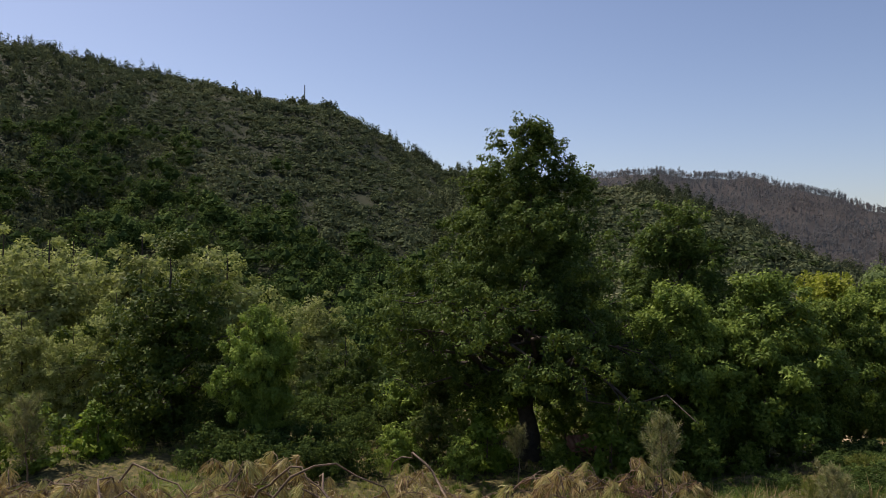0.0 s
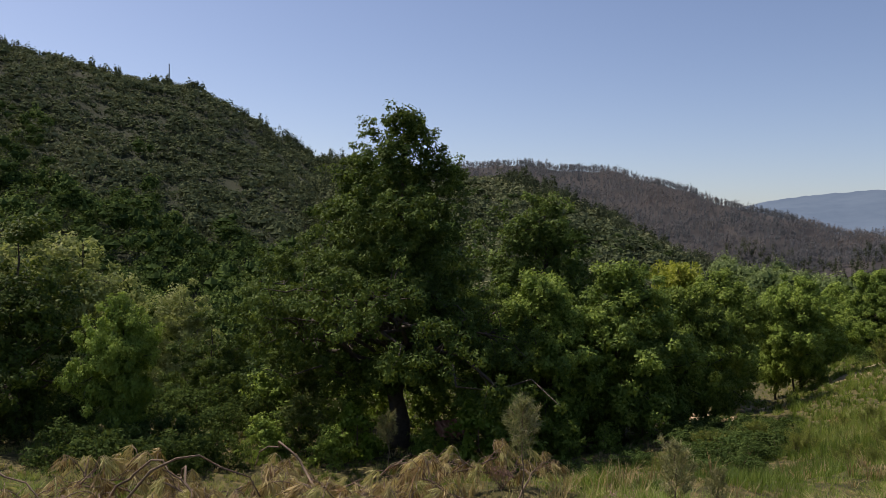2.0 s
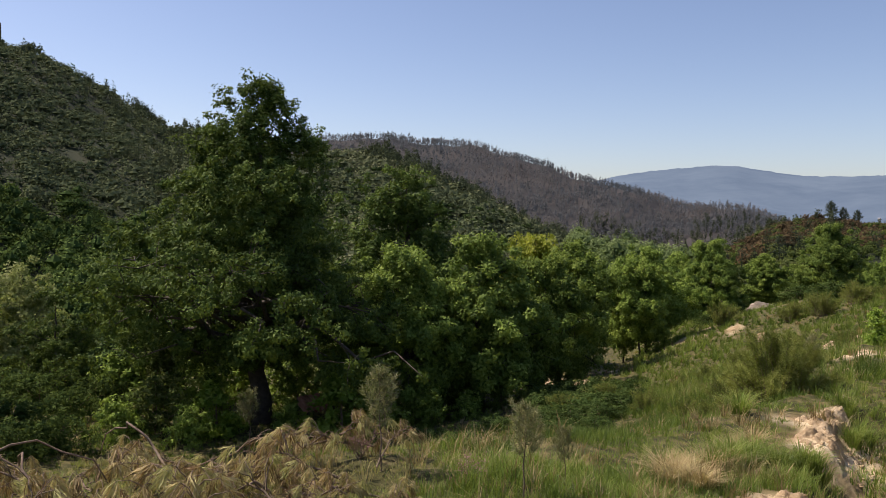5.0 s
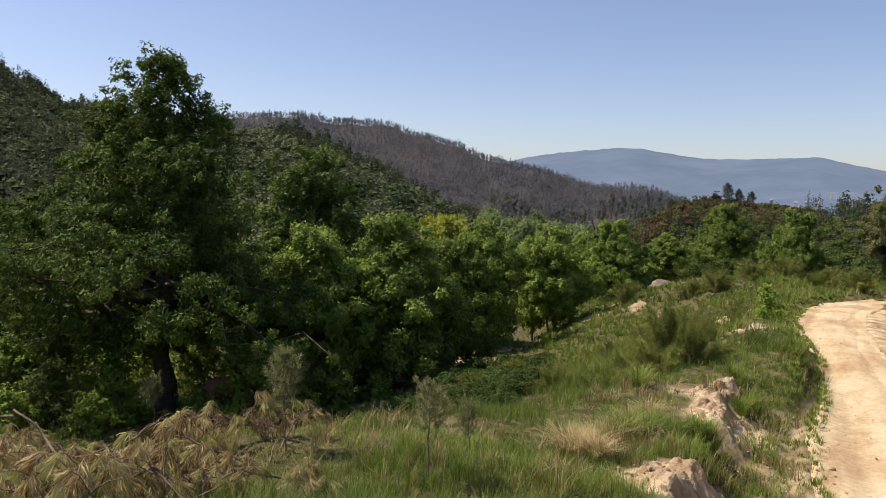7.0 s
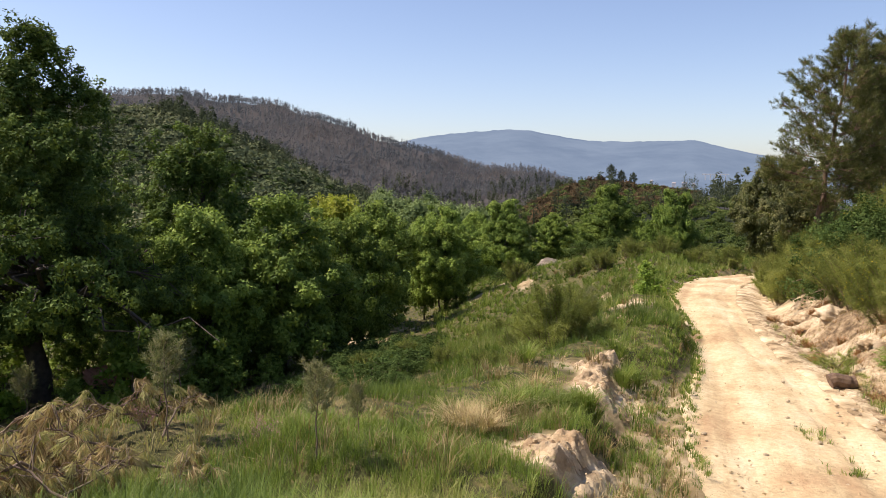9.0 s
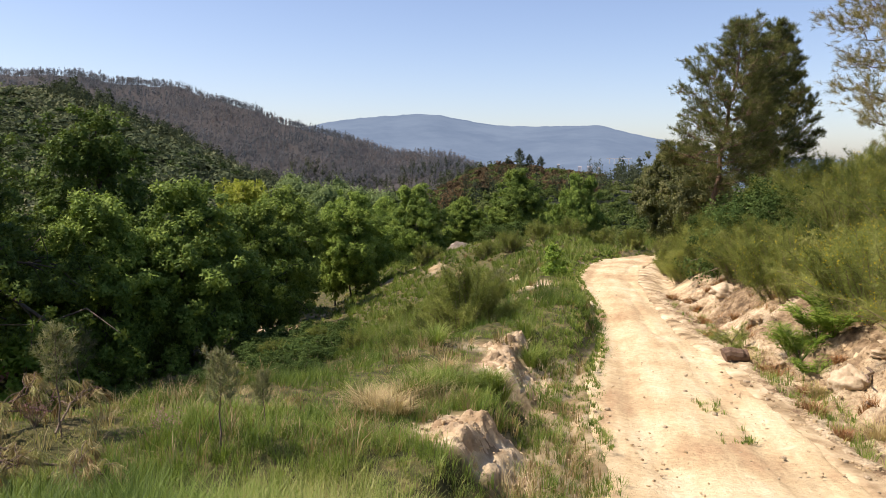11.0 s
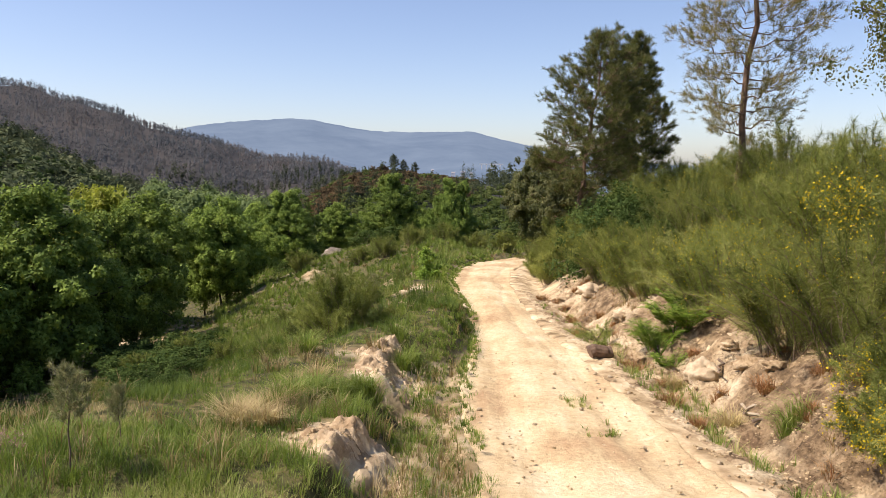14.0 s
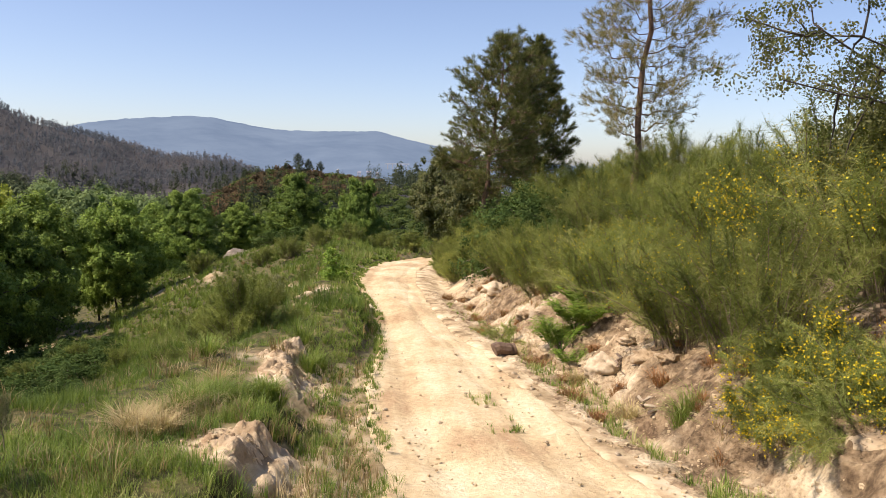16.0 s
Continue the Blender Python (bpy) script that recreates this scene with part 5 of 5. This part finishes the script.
# ---- cut pine branches heaped on the shelf ----
def cut_branch(seed):
    rng = np.random.RandomState(seed)
    wood, P, O, T = [], [], [], []
    tone = rng.uniform(0.0, 1.0)
    spine = bend(rng, (-0.9, 0, 0.05), (0.9, 0.1, 0.25), 8, rng.uniform(0.08, 0.22), 0.03)
    wood.append(tube(spine, np.linspace(0.024, 0.009, 8), 6))
    for k in range(11):
        t = rng.uniform(0.25, 1)
        b = np.array([np.interp(t, np.linspace(0, 1, 8), spine[:, d]) for d in range(3)])
        e = b + np.array([rng.uniform(0.1, 0.5), rng.uniform(-0.45, 0.45), rng.uniform(-0.05, 0.32)])
        path = bend(rng, b, e, 6, 0.22, 0.03)
        path[-1, 2] -= 0.06
        wood.append(tube(path, np.linspace(0.009, 0.005, 6), 4))
        P.append(path[-1])
        O.append(unit(path[-1] - path[-3]) * 0.5 + np.array([0, 0, -0.9]))
        T.append(rng.choice([-0.05, -0.05, 0.5, 0.5, 1.0]) * 0.7 + 0.3 * tone)
        P.append(path[-2])
        O.append(np.array([rng.normal() * 0.4, rng.normal() * 0.4, -0.7]))
        T.append(T[-1])
    per = 30
    idx = np.repeat(np.arange(len(P)), per)
    P, O, T = np.array(P), np.array(O), np.array(T)
    nd = leaves(rng, P[idx] + 0.03 * ball(rng, len(idx)), O[idx], 0.25, 0.026, 0.45, T[idx])
    return tree_meshes("cut_branch", M_TWIG, M_DRYNEEDLE, (join(*wood), nd))


cut = [cut_branch(200 + k) for k in range(6)]
rc = np.random.RandomState(15)
for k in range(80):
    az = rc.uniform(-33, 17)
    d = rc.uniform(5.7, 8.2)
    if az > 12 and d > 7.4:
        continue
    x, y = polar(az, d)
    ob = thing("cut_branch", pose(x, y, land_at(x, y) + rc.uniform(0.0, 0.09), rc.uniform(-10, 10), rc.uniform(-10, 8), rc.uniform(0, 360)) @ Matrix.Scale(rc.uniform(0.38, 0.62), 4),
               "cut pine branch with drooping dry brown needles", "branch", "heaped cut pine branches")
    q = cut[rc.randint(6)]
    tagged(part("stem", q[0], ob), kind="stuff")
    tagged(part("needles", q[1], ob), kind="stuff")

for k in range(9):
    rng = np.random.RandomState(300 + k)
    ln = rng.uniform(0.7, 1.5)
    p = bend(rng, (-ln / 2, 0, -0.05), (ln / 2, rng.uniform(-0.3, 0.3), rng.uniform(0.0, 0.3)), 9, rng.uniform(0.2, 0.45), 0.03)
    v, f, t = tube(p, np.linspace(0.013, 0.005, 9), 6)
    lay("bare_branch", mesh_of("bare_branch", v, f, M_TWIG, [], True), rng.uniform(-31, 12), rng.uniform(5.9, 7.6), "bare curved dead branch on the heap", "branch", rng.uniform(0, 360), rng.uniform(0.05, 0.2), 1.0, 0, "bare branches on the heap")

# ---- young pines on the shelf ----
sap = [tree_meshes("young_pine", M_TWIG, M_SAPLING, pine_tree(51 + k, 1.0, 0.46, 0.2, 22, 10, 0.07, 0.012, (0.03, 0), 1.0, 0.0, 20, 0.18, 0.04, 0.3, 0.2)) for k in range(2)]
for az, d, h, k in ((15.5, 6.95, 0.86, 0), (26.3, 6.1, 0.76, 1), (29.2, 6.6, 0.48, 0), (15.2, 26.0, 2.6, 1), (-27.6, 24.0, 3.0, 0), (5.5, 26.5, 1.9, 1), (44.6, 19.0, 0.9, 1)):
    plant_tree("young_pine", sap[k], *polar(az, d), "thin young pine with brownish upright shoots", "young pine", "young pines on the slope", k * 90 + az * 5, h)


# ---- low bushes ----
def leafy_bush(seed, r, h, clumps, per, leaf):
    return broadleaf("bush", seed, h, 0.1, [(0.05, r * 0.7), (0.3, r), (0.6, r * 0.9), (0.85, r * 0.55), (1.0, r * 0.2)], clumps, per, leaf, 0.03, (0, 0), 0.4, 0.32, 3, 8, 0.0, 3)


bushes = [tree_meshes("leafy_bush", M_TWIG, M_GROVE, leafy_bush(91, 0.9, 1.6, 130, 26, 0.13)), tree_meshes("grey_bush", M_TWIG, M_OLIVE, leafy_bush(92, 1.1, 1.8, 150, 26, 0.12)), tree_meshes("bright_bush", M_TWIG, M_FERN, leafy_bush(93, 0.9, 1.5, 120, 26, 0.14))]
LOW = "low bushes at the edge of the grove"
for az, d, k, s in ((-0.8, 29.5, 1, 1.15), (3.2, 29, 2, 1.1), (-3.5, 28.5, 0, 0.8), (1.4, 28, 0, 0.7), (12.0, 27.5, 2, 1.3), (14.4, 28.5, 0, 1.0), (18.4, 30, 0, 0.8), (21.0, 31, 0, 0.6), (-23.5, 30, 2, 1.0), (-27.5, 29, 0, 1.2), (8.4, 28.5, 0, 0.65), (23.6, 33, 0, 0.6), (26.4, 37, 0, 0.7), (48.6, 23.5, 2, 0.55), (-3.0, 34.5, 0, 1.2), (-0.5, 35.5, 1, 1.4), (2.4, 34.5, 0, 1.2), (8.8, 34, 0, 1.2), (11.0, 35.5, 1, 1.3), (4.6, 36.5, 0, 1.3)):
    plant_tree("leafy_bush", bushes[k], *polar(az, d), ("green leafy bush under the trees", "grey-green soft-leaved bush in the grass", "bright green bush in sunlight")[k], "bush", LOW, az * 40, s)
fresh = tree_meshes("fresh_bush", M_TWIG, M_VALE, leafy_bush(95, 1.0, 1.7, 240, 60, 0.065))
for az, d, s in ((61.6, 25.5, 1.35), (63.0, 24.0, 1.2), (60.4, 28.0, 1.1), (64.4, 22.5, 0.8)):
    plant_tree("leafy_bush", fresh, *polar(az, d), "fresh green leafy bush at the foot of the pine", "bush", "leafy bushes under the pines", az * 40, s)
round_pine = tree_meshes("round_pine", M_PINEBARK, M_PINE_DARK, broadleaf("round_pine", 27, 7.0, 1.4, SPREAD, 420, 90, 0.17, 0.14, (0, 0), 0.3, 0.55, 1, 8, 0.0, 3))
plant_tree("round_pine", round_pine, *polar(55.8, 62), "dark round-headed pine beyond the bend", "tree", "", 40, to_top(55.8, 62, 0.9, 7.0), 0.0, 0.8)
plant_tree("round_pine", round_pine, *polar(57.6, 58), "dark round-headed pine beyond the bend", "tree", "", 140, to_top(57.6, 58, 1.2, 7.0), 0.0, 0.8)
heath = tree_meshes("heath_bush", M_TWIG, M_VALE, leafy_bush(94, 1.0, 1.1, 110, 34, 0.10))
# heath; the many at 27 to 33 degrees also stand in for the hollow's shade
for az, d, s in ((28.8, 31.0, 0.7), (29.8, 29.5, 0.6), (28.2, 33.0, 0.7), (27.0, 30.0, 0.9), (28.0, 28.6, 0.9), (29.4, 31.4, 1.1), (30.6, 30.4, 1.0), (31.4, 32.0, 1.0), (32.2, 30.8, 0.8), (27.6, 31.6, 1.1), (30.2, 28.2, 0.8), (27.4, 26.0, 0.8), (28.6, 24.6, 0.8), (29.8, 25.8, 0.9), (31.0, 24.4, 0.7), (32.2, 26.4, 0.8), (28.0, 23.0, 0.6), (30.4, 22.6, 0.6), (33.2, 28.4, 0.7), (20.6, 24.0, 0.6), (17.6, 25.0, 0.7), (23.0, 26.0, 0.6), (10.6, 25.0, 0.7), (46.0, 50.0, 1.3), (43.6, 56.0, 1.2), (39.6, 60.0, 1.3), (37.8, 57.0, 1.0)):
    plant_tree("heath_bush", heath, *polar(az, d), "low dark green heath bush on the slope", "bush", "heath bushes in the hollow", az * 53, 0.6 * s, 0.0, s)
# dark bushes added where the grove's deep shade lies, to darken the slope
for az, d, s in ((-8.6, 26.0, 0.9), (-10.8, 25.0, 1.0), (-12.6, 27.0, 1.0), (-14.4, 25.5, 1.0), (-9.6, 28.5, 1.1), (-6.6, 27.0, 0.9), (-11.8, 29.5, 1.1), (-16.4, 27.5, 1.0), (-6.2, 31.5, 1.0), (-8.0, 34.5, 1.1), (-4.6, 34.0, 1.1), (-16.0, 31.5, 1.0), (-10.2, 36.0, 1.2)):
    plant_tree("heath_bush", heath, *polar(az, d), "dark green bush in the shade of the grove", "bush", "dark bushes under the grove", az * 53, s)
small_broom = [bush_meshes("small_broom", broom_bush(37 + k, 1.9, 1.35, 110, 110, 0.12, 0, 0.03, 0.008), M_BROOM_GREEN) for k in range(2)]
for az, d, k, s in ((45.0, 44, 0, 0.7), (43.2, 46, 1, 0.6), (47.0, 46, 0, 0.7), (49.2, 47, 1, 0.7), (51.6, 47, 0, 0.7), (53.5, 46, 1, 0.7), (38.8, 52, 0, 0.8), (40.0, 38, 0, 0.45), (44.2, 30, 0, 0.4), (46.5, 24, 1, 0.32), (36.5, 30, 0, 0.35), (55.8, 44, 0, 0.7),
                    (38.4, 13.0, 1, 0.2), (35.0, 14.5, 0, 0.25), (40.2, 14.2, 0, 0.3), (37.0, 18.0, 1, 0.35), (33.0, 17.0, 0, 0.28), (39.0, 22.0, 1, 0.35), (41.5, 25.0, 0, 0.4), (30.0, 20.0, 1, 0.3), (34.0, 25.0, 0, 0.4), (31.0, 29.0, 1, 0.5), (28.0, 28.0, 0, 0.45), (38.0, 30.0, 1, 0.4), (44.6, 20.5, 1, 0.3), (19.0, 14.0, 0, 0.3), (22.0, 19.0, 1, 0.35), (16.0, 20.0, 0, 0.4), (25.5, 23.0, 1, 0.4), (42.0, 33.0, 1, 0.45)):
    plant_bush("broom_bush", small_broom[k], *polar(az, d), "dense green broom bush in the grass by the track", "bush", "broom bushes in the grass", az * 31, s, 0.05)

round_broom = bush_meshes("round_broom", broom_bush(40, 2.0, 1.25, 104, 300, 0.1, 0, 0.03, 0.0046), M_BROOM_GREEN)
plant_bush("broom_bush", round_broom, *polar(42.6, 15.0), "rounded dense green broom on the verge", "bush", "broom bushes in the grass", 0, 0.74, 0.05)
plant_bush("broom_bush", round_broom, *polar(41.4, 16.4), "rounded dense green broom on the verge", "bush", "broom bushes in the grass", 130, 0.6, 0.05)
for az, d, s, turn in ((57.4, 28.5, 0.75, 0), (58.8, 28.0, 0.9, 70), (60.4, 26.0, 0.95, 160), (56.4, 33.0, 0.7, 210), (61.6, 24.0, 0.9, 20), (58.0, 33.0, 1.0, 300), (60.0, 31.0, 1.1, 250)):
    plant_bush("broom_bush", round_broom, *polar(az, d), "dark green broom bush beside the bend of the track", "bush", "broom bushes in the grass", turn, s, 0.05)
droop = bush_meshes("drooping_broom", broom_bush(35, 1.3, 1.6, 91, 380, 0.65, 46, 0.036, 0.0038))
for az, d, s, turn in ((80.5, 9.2, 0.6, 0), (84.5, 8.8, 0.66, 120), (83.0, 9.9, 0.75, 220), (87.5, 9.0, 0.7, 40)):
    plant_bush("drooping_broom", droop, *polar(az, d), "drooping broom with bright yellow flowers over the bank", "bush", "", turn, s, 0.12)
fallen = bush_meshes("fallen_broom", broom_bush(36, 0.5, 0.9, 26, 160, 0.2))
plant_bush("fallen_broom", fallen, *polar(61.4, 16.6), "broken broom branches lying on the bank", "bush", "", 0, 1.0)


# ---- ferns and tufts on the bank ----
def fern_mesh(seed, fronds, length):
    rng = np.random.RandomState(seed)
    P, O, S, wood = [], [], [], []
    for k in range(fronds):
        ang = rng.uniform(0, 2 * np.pi)
        tip = np.array([np.cos(ang) * length * 0.7, np.sin(ang) * length * 0.7, length * rng.uniform(0.4, 0.8)])
        path = bend(rng, (0, 0, 0), tip, 8, 0.22, 0.01)
        wood.append(tube(path, np.linspace(0.006, 0.002, 8), 4))
        t = np.linspace(0.2, 1, 34)
        c = np.stack([np.interp(t, np.linspace(0, 1, 8), path[:, d]) for d in range(3)], -1)
        side = np.array([-np.sin(ang), np.cos(ang), 0])
        for sgn in (-1, 1):
            P.append(c)
            O.append(np.tile(sgn * side, (34, 1)) + 0.35 * unit(tip))
            S.append(length * 0.26 * np.interp(t, [0.2, 0.35, 1], [0.7, 1, 0.15]))
    P, O, S = np.concatenate(P), np.concatenate(O), np.concatenate(S)
    return tree_meshes("fern", M_FERN, M_FERN, (join(*wood), leaves(rng, P, O, S, 0.06, 0.15, None, 2.0)))


ferns = fern_mesh(71, 15, 0.75)
for az, d, s in ((65.4, 14.4, 1.1), (66.3, 14.8, 1.3), (67.2, 14.4, 1.0), (66.2, 13.8, 0.8), (79.0, 14.5, 1.0), (64.8, 15.0, 1.1), (84, 13, 1.0), (66.8, 15.4, 1.3)):
    x, y = polar(az, d)
    ob = thing("fern", pose(x, y, surface_at(x, y) - 0.02, 0, 0, az * 77) @ Matrix.Scale(s, 4), "bright green bracken fern on the bank", "fern", "ferns on the bank")
    part("frond", ferns[1], ob)
    part("stalk", ferns[0], ob)


def tuft(name, material, az, d, h, n, label, splay=1.0):
    rng = np.random.RandomState(int(az * 10))
    x, y = polar(az, d)
    x, y = np.full(5, x) + rng.normal(size=5) * 0.05, np.full(5, y) + rng.normal(size=5) * 0.05
    v, f, t = grass_soup(rng, x, y, np.full(5, h), n, np.full(5, 0.5), np.full(5, 0.005), splay)
    tagged(new(name, mesh_of(name, v, f, material, [("tint", "FACE", t)])), label, "grass tuft")


tuft("dry_tuft", M_DRYNEEDLE, 70.6, 10.6, 0.34, 60, "reddish-brown dead grass tuft in the ditch", 1.3)
tuft("green_tuft", M_GRASS, 74.6, 10.0, 0.36, 60, "hanging green grass tuft on the bank", 1.5)
M_RED = leaf_mat("red_brown_stalk", (0.16, 0.07, 0.03), (0.34, 0.16, 0.07), (0.46, 0.27, 0.13), 0.3)
rt = np.random.RandomState(88)
for k in range(34):
    aa, rr = rt.uniform(8.5, 24), rt.uniform(0.5, 2.3)
    vv = float(road_mid(aa) - road_half(aa)) - rr
    xx, yy = aa * UX - vv * UY, aa * UY + vv * UX
    tuft("dry_tuft", M_RED, math.degrees(math.atan2(xx, yy)), math.hypot(xx, yy), rt.uniform(0.14, 0.3), 34, "reddish-brown dead stalks on the cut bank", 1.5)
tuft("dry_tuft", M_DRYNEEDLE, 62.0, 14.6, 0.22, 50, "reddish-brown dead grass tuft in the ditch", 1.5)
tuft("dry_tuft", M_DRYNEEDLE, 66.6, 12.6, 0.26, 50, "reddish-brown dead grass tuft in the ditch", 1.4)
tuft("dry_tuft", M_DRYNEEDLE, 38.6, 8.2, 0.34, 60, "orange-brown dead grass tuft above the bare mound", 1.2)
for az, d, h in ((36.2, 7.7, 0.34), (37.0, 7.5, 0.3), (37.6, 7.9, 0.34), (38.2, 7.4, 0.26), (40.5, 9.6, 0.26), (41.4, 9.9, 0.3)):
    tuft("dry_tuft", M_DRYNEEDLE, az, d, h, 60, "orange-brown dead grass tuft above the bare mound", 1.2)
for az, d, h in ((39.6, 8.4, 0.4), (40.4, 8.6, 0.42), (41.2, 8.8, 0.36), (42.0, 8.9, 0.36), (43.0, 8.8, 0.3), (44.4, 9.0, 0.3), (45.4, 8.9, 0.26), (47.6, 11.8, 0.34), (48.2, 12.4, 0.34), (47.0, 13.0, 0.36), (40.6, 11.6, 0.4)):
    tuft("green_tuft", M_GRASS, az, d, h, 60, "lush green grass tuft on the broken verge", 1.2)
tuft("dry_tuft", M_DRYNEEDLE, 40.2, 8.6, 0.30, 60, "orange-brown dead grass tuft above the bare mound", 1.2)

M_HEATHER = leaf_mat("heather_bloom", (0.30, 0.14, 0.14), (0.42, 0.22, 0.22), (0.50, 0.32, 0.30), 0.3)
for az, d in ((22.4, 6.6), (13.9, 7.3)):
    rng = np.random.RandomState(int(az * 10))
    hx, hy = polar(az, d)
    ob = thing("heather", pose(hx, hy, surface_at(hx, hy)) @ Matrix.Scale(0.75, 4), "small pink-flowering heather in the grass", "heather", "heather in the grass")
    st = join(*[tube(bend(rng, (0, 0, -0.02), (rng.normal() * 0.12, rng.normal() * 0.12, rng.uniform(0.12, 0.28)), 4, 0, 0.05), np.linspace(0.004, 0.002, 4), 4) for k in range(24)])
    part("stem", mesh_of("heather_stem", st[0], st[1], M_TWIG), ob)
    tips = st[0].reshape(24, -1, 3)[:, -1]
    fv, ff, ft = leaves(rng, np.repeat(tips, 14, 0) + rng.normal(size=(24 * 14, 3)) * np.array([0.02, 0.02, 0.04]), ball(rng, 24 * 14), 0.018, 0.4, 1.0, None, 0.0, 3)
    part("blossom", mesh_of("heather_bloom", fv, ff, M_HEATHER, [("tint", "FACE", ft)]), ob, "tiny pink flowers")

# dry stalks over the upper bank
A, D, x, y = scatter(rs, 4200, (54, 88), (8, 30), 0.9)
a, v = along(x, y)
right = -(v - road_mid(a)) - road_half(a)
keep = (right > 0.7) & (right < 4.2) & (fbm(x * 0.8, y * 0.8, 3, 151) + 0.22 * (right - 2.0) > 0.0)
x, y = x[keep], y[keep]
half = rs.uniform(0, 1, len(x)) < 0.4
for name, q, m, label in (("dead_stalks", half, M_RED, "reddish-brown dead stalks on the upper bank"), ("bank_straw", ~half, M_STRAW, "dry straw grass on the upper bank")):
    stuff(name, grass_soup(rs, x[q], y[q], rs.uniform(0.07, 0.22, int(q.sum())), 12, rs.uniform(0.1, 0.9, int(q.sum())), np.full(int(q.sum()), 0.0045), 1.4), m, label, "dry grass")

# ---- far marks: mast, lone pines, houses, viaduct ----
def far_box(name, az, d, el, w, dep, h, material, label, category, roof=None):
    x, y = polar(az, d)
    z = EYE + d * math.tan(radians(el))
    ob = thing(name, pose(x, y, z - h / 2, 0, 0, -az), label, category)
    me = bpy.data.meshes.new("wall")
    hx, hy = w / 2, dep / 2
    me.from_pydata([(-hx, -hy, -6), (hx, -hy, -6), (hx, hy, -6), (-hx, hy, -6), (-hx, -hy, h), (hx, -hy, h), (hx, hy, h), (-hx, hy, h)], [], [(0, 1, 5, 4), (1, 2, 6, 5), (2, 3, 7, 6), (3, 0, 4, 7), (4, 5, 6, 7)])
    me.materials.append(material)
    part("wall", me, ob)
    if roof:
        mr = bpy.data.meshes.new("roof")
        mr.from_pydata([(-hx - 0.5, -hy - 0.5, h + 0.05), (hx + 0.5, -hy - 0.5, h + 0.05), (hx + 0.5, hy + 0.5, h + 0.05), (-hx - 0.5, hy + 0.5, h + 0.05), (-hx, 0, h + 2.6), (hx, 0, h + 2.6)], [], [(0, 1, 5, 4), (2, 3, 4, 5), (1, 2, 5), (3, 0, 4), (3, 2, 1, 0)])
        mr.materials.append(roof)
        part("roof", mr, ob)
    return ob


M_WALL = soil_mat("pale_render", [(0.3, (0.66, 0.66, 0.68)), (0.7, (0.78, 0.78, 0.8))], 0.1, 0.5, 0.01)
M_ROOF = soil_mat("far_roof", [(0.3, (0.42, 0.40, 0.42)), (0.7, (0.52, 0.48, 0.48))], 0.1, 0.5, 0.01)
for az, el, w, h in ((49.4, -0.46, 26, 7), (50.1, -0.43, 34, 8), (50.7, -0.5, 22, 7), (54.0, -0.95, 20, 6), (54.7, -1.05, 24, 6), (47.9, -0.3, 16, 6), (52.9, -0.7, 18, 6)):
    far_box("far_house", az, 2250.0, el, w * 0.4, 7, h * 0.5, M_WALL, "small white house in the hazy valley", "house", M_ROOF)


def far_viaduct():
    az, d = 52.1, 2260.0
    x, y = polar(az, d)
    ob = thing("far_viaduct", pose(x, y, EYE + d * math.tan(radians(0.2)), 0, 0, -az), "pale concrete road viaduct far across the valley", "bridge")
    for name, x0, x1, z0, z1 in [("deck", -34, 34, 0, 2.4)] + [("pier", p - 1, p + 1, -14, 0) for p in (-26, -13, 0, 13, 26)]:
        me = bpy.data.meshes.new(name)
        me.from_pydata([(xx, yy, zz) for zz in (z0, z1) for xx, yy in ((x0, -3), (x1, -3), (x1, 3), (x0, 3))], [], [(0, 1, 5, 4), (1, 2, 6, 5), (2, 3, 7, 6), (3, 0, 4, 7), (4, 5, 6, 7), (3, 2, 1, 0)])
        me.materials.append(M_WALL)
        part(name, me, ob)


far_viaduct()
mx, my = polar(-9.9, 474)
mast = new("radio_mast", mesh_of("radio_mast", *tube([(0, 0, -3), (0, 0, 6), (0, 0, 15)], [0.4, 0.34, 0.26], 6)[:2], M_BARK, [], True))
mast.matrix_basis = pose(mx, my, land_at(mx, my))
tagged(mast, "thin dark radio mast on the hill's crest", "mast")
lone = tree_meshes("lone_pine", M_BARK, M_FARPINE, pine_tree(61, 6.0, 0.35, 1.5, 26, 16, 0.7, 0.12, (0.2, 0), 0.2, 0.0, 9))
for az, h in ((45.2, 1.2), (45.9, 0.95), (46.7, 0.9), (44.3, 0.5), (41.5, 0.8)):
    plant_tree("lone_pine", lone, *polar(az, 298), "lone dark pine on the scorched knoll", "pine", "lone pines on the knoll", az * 50, h)
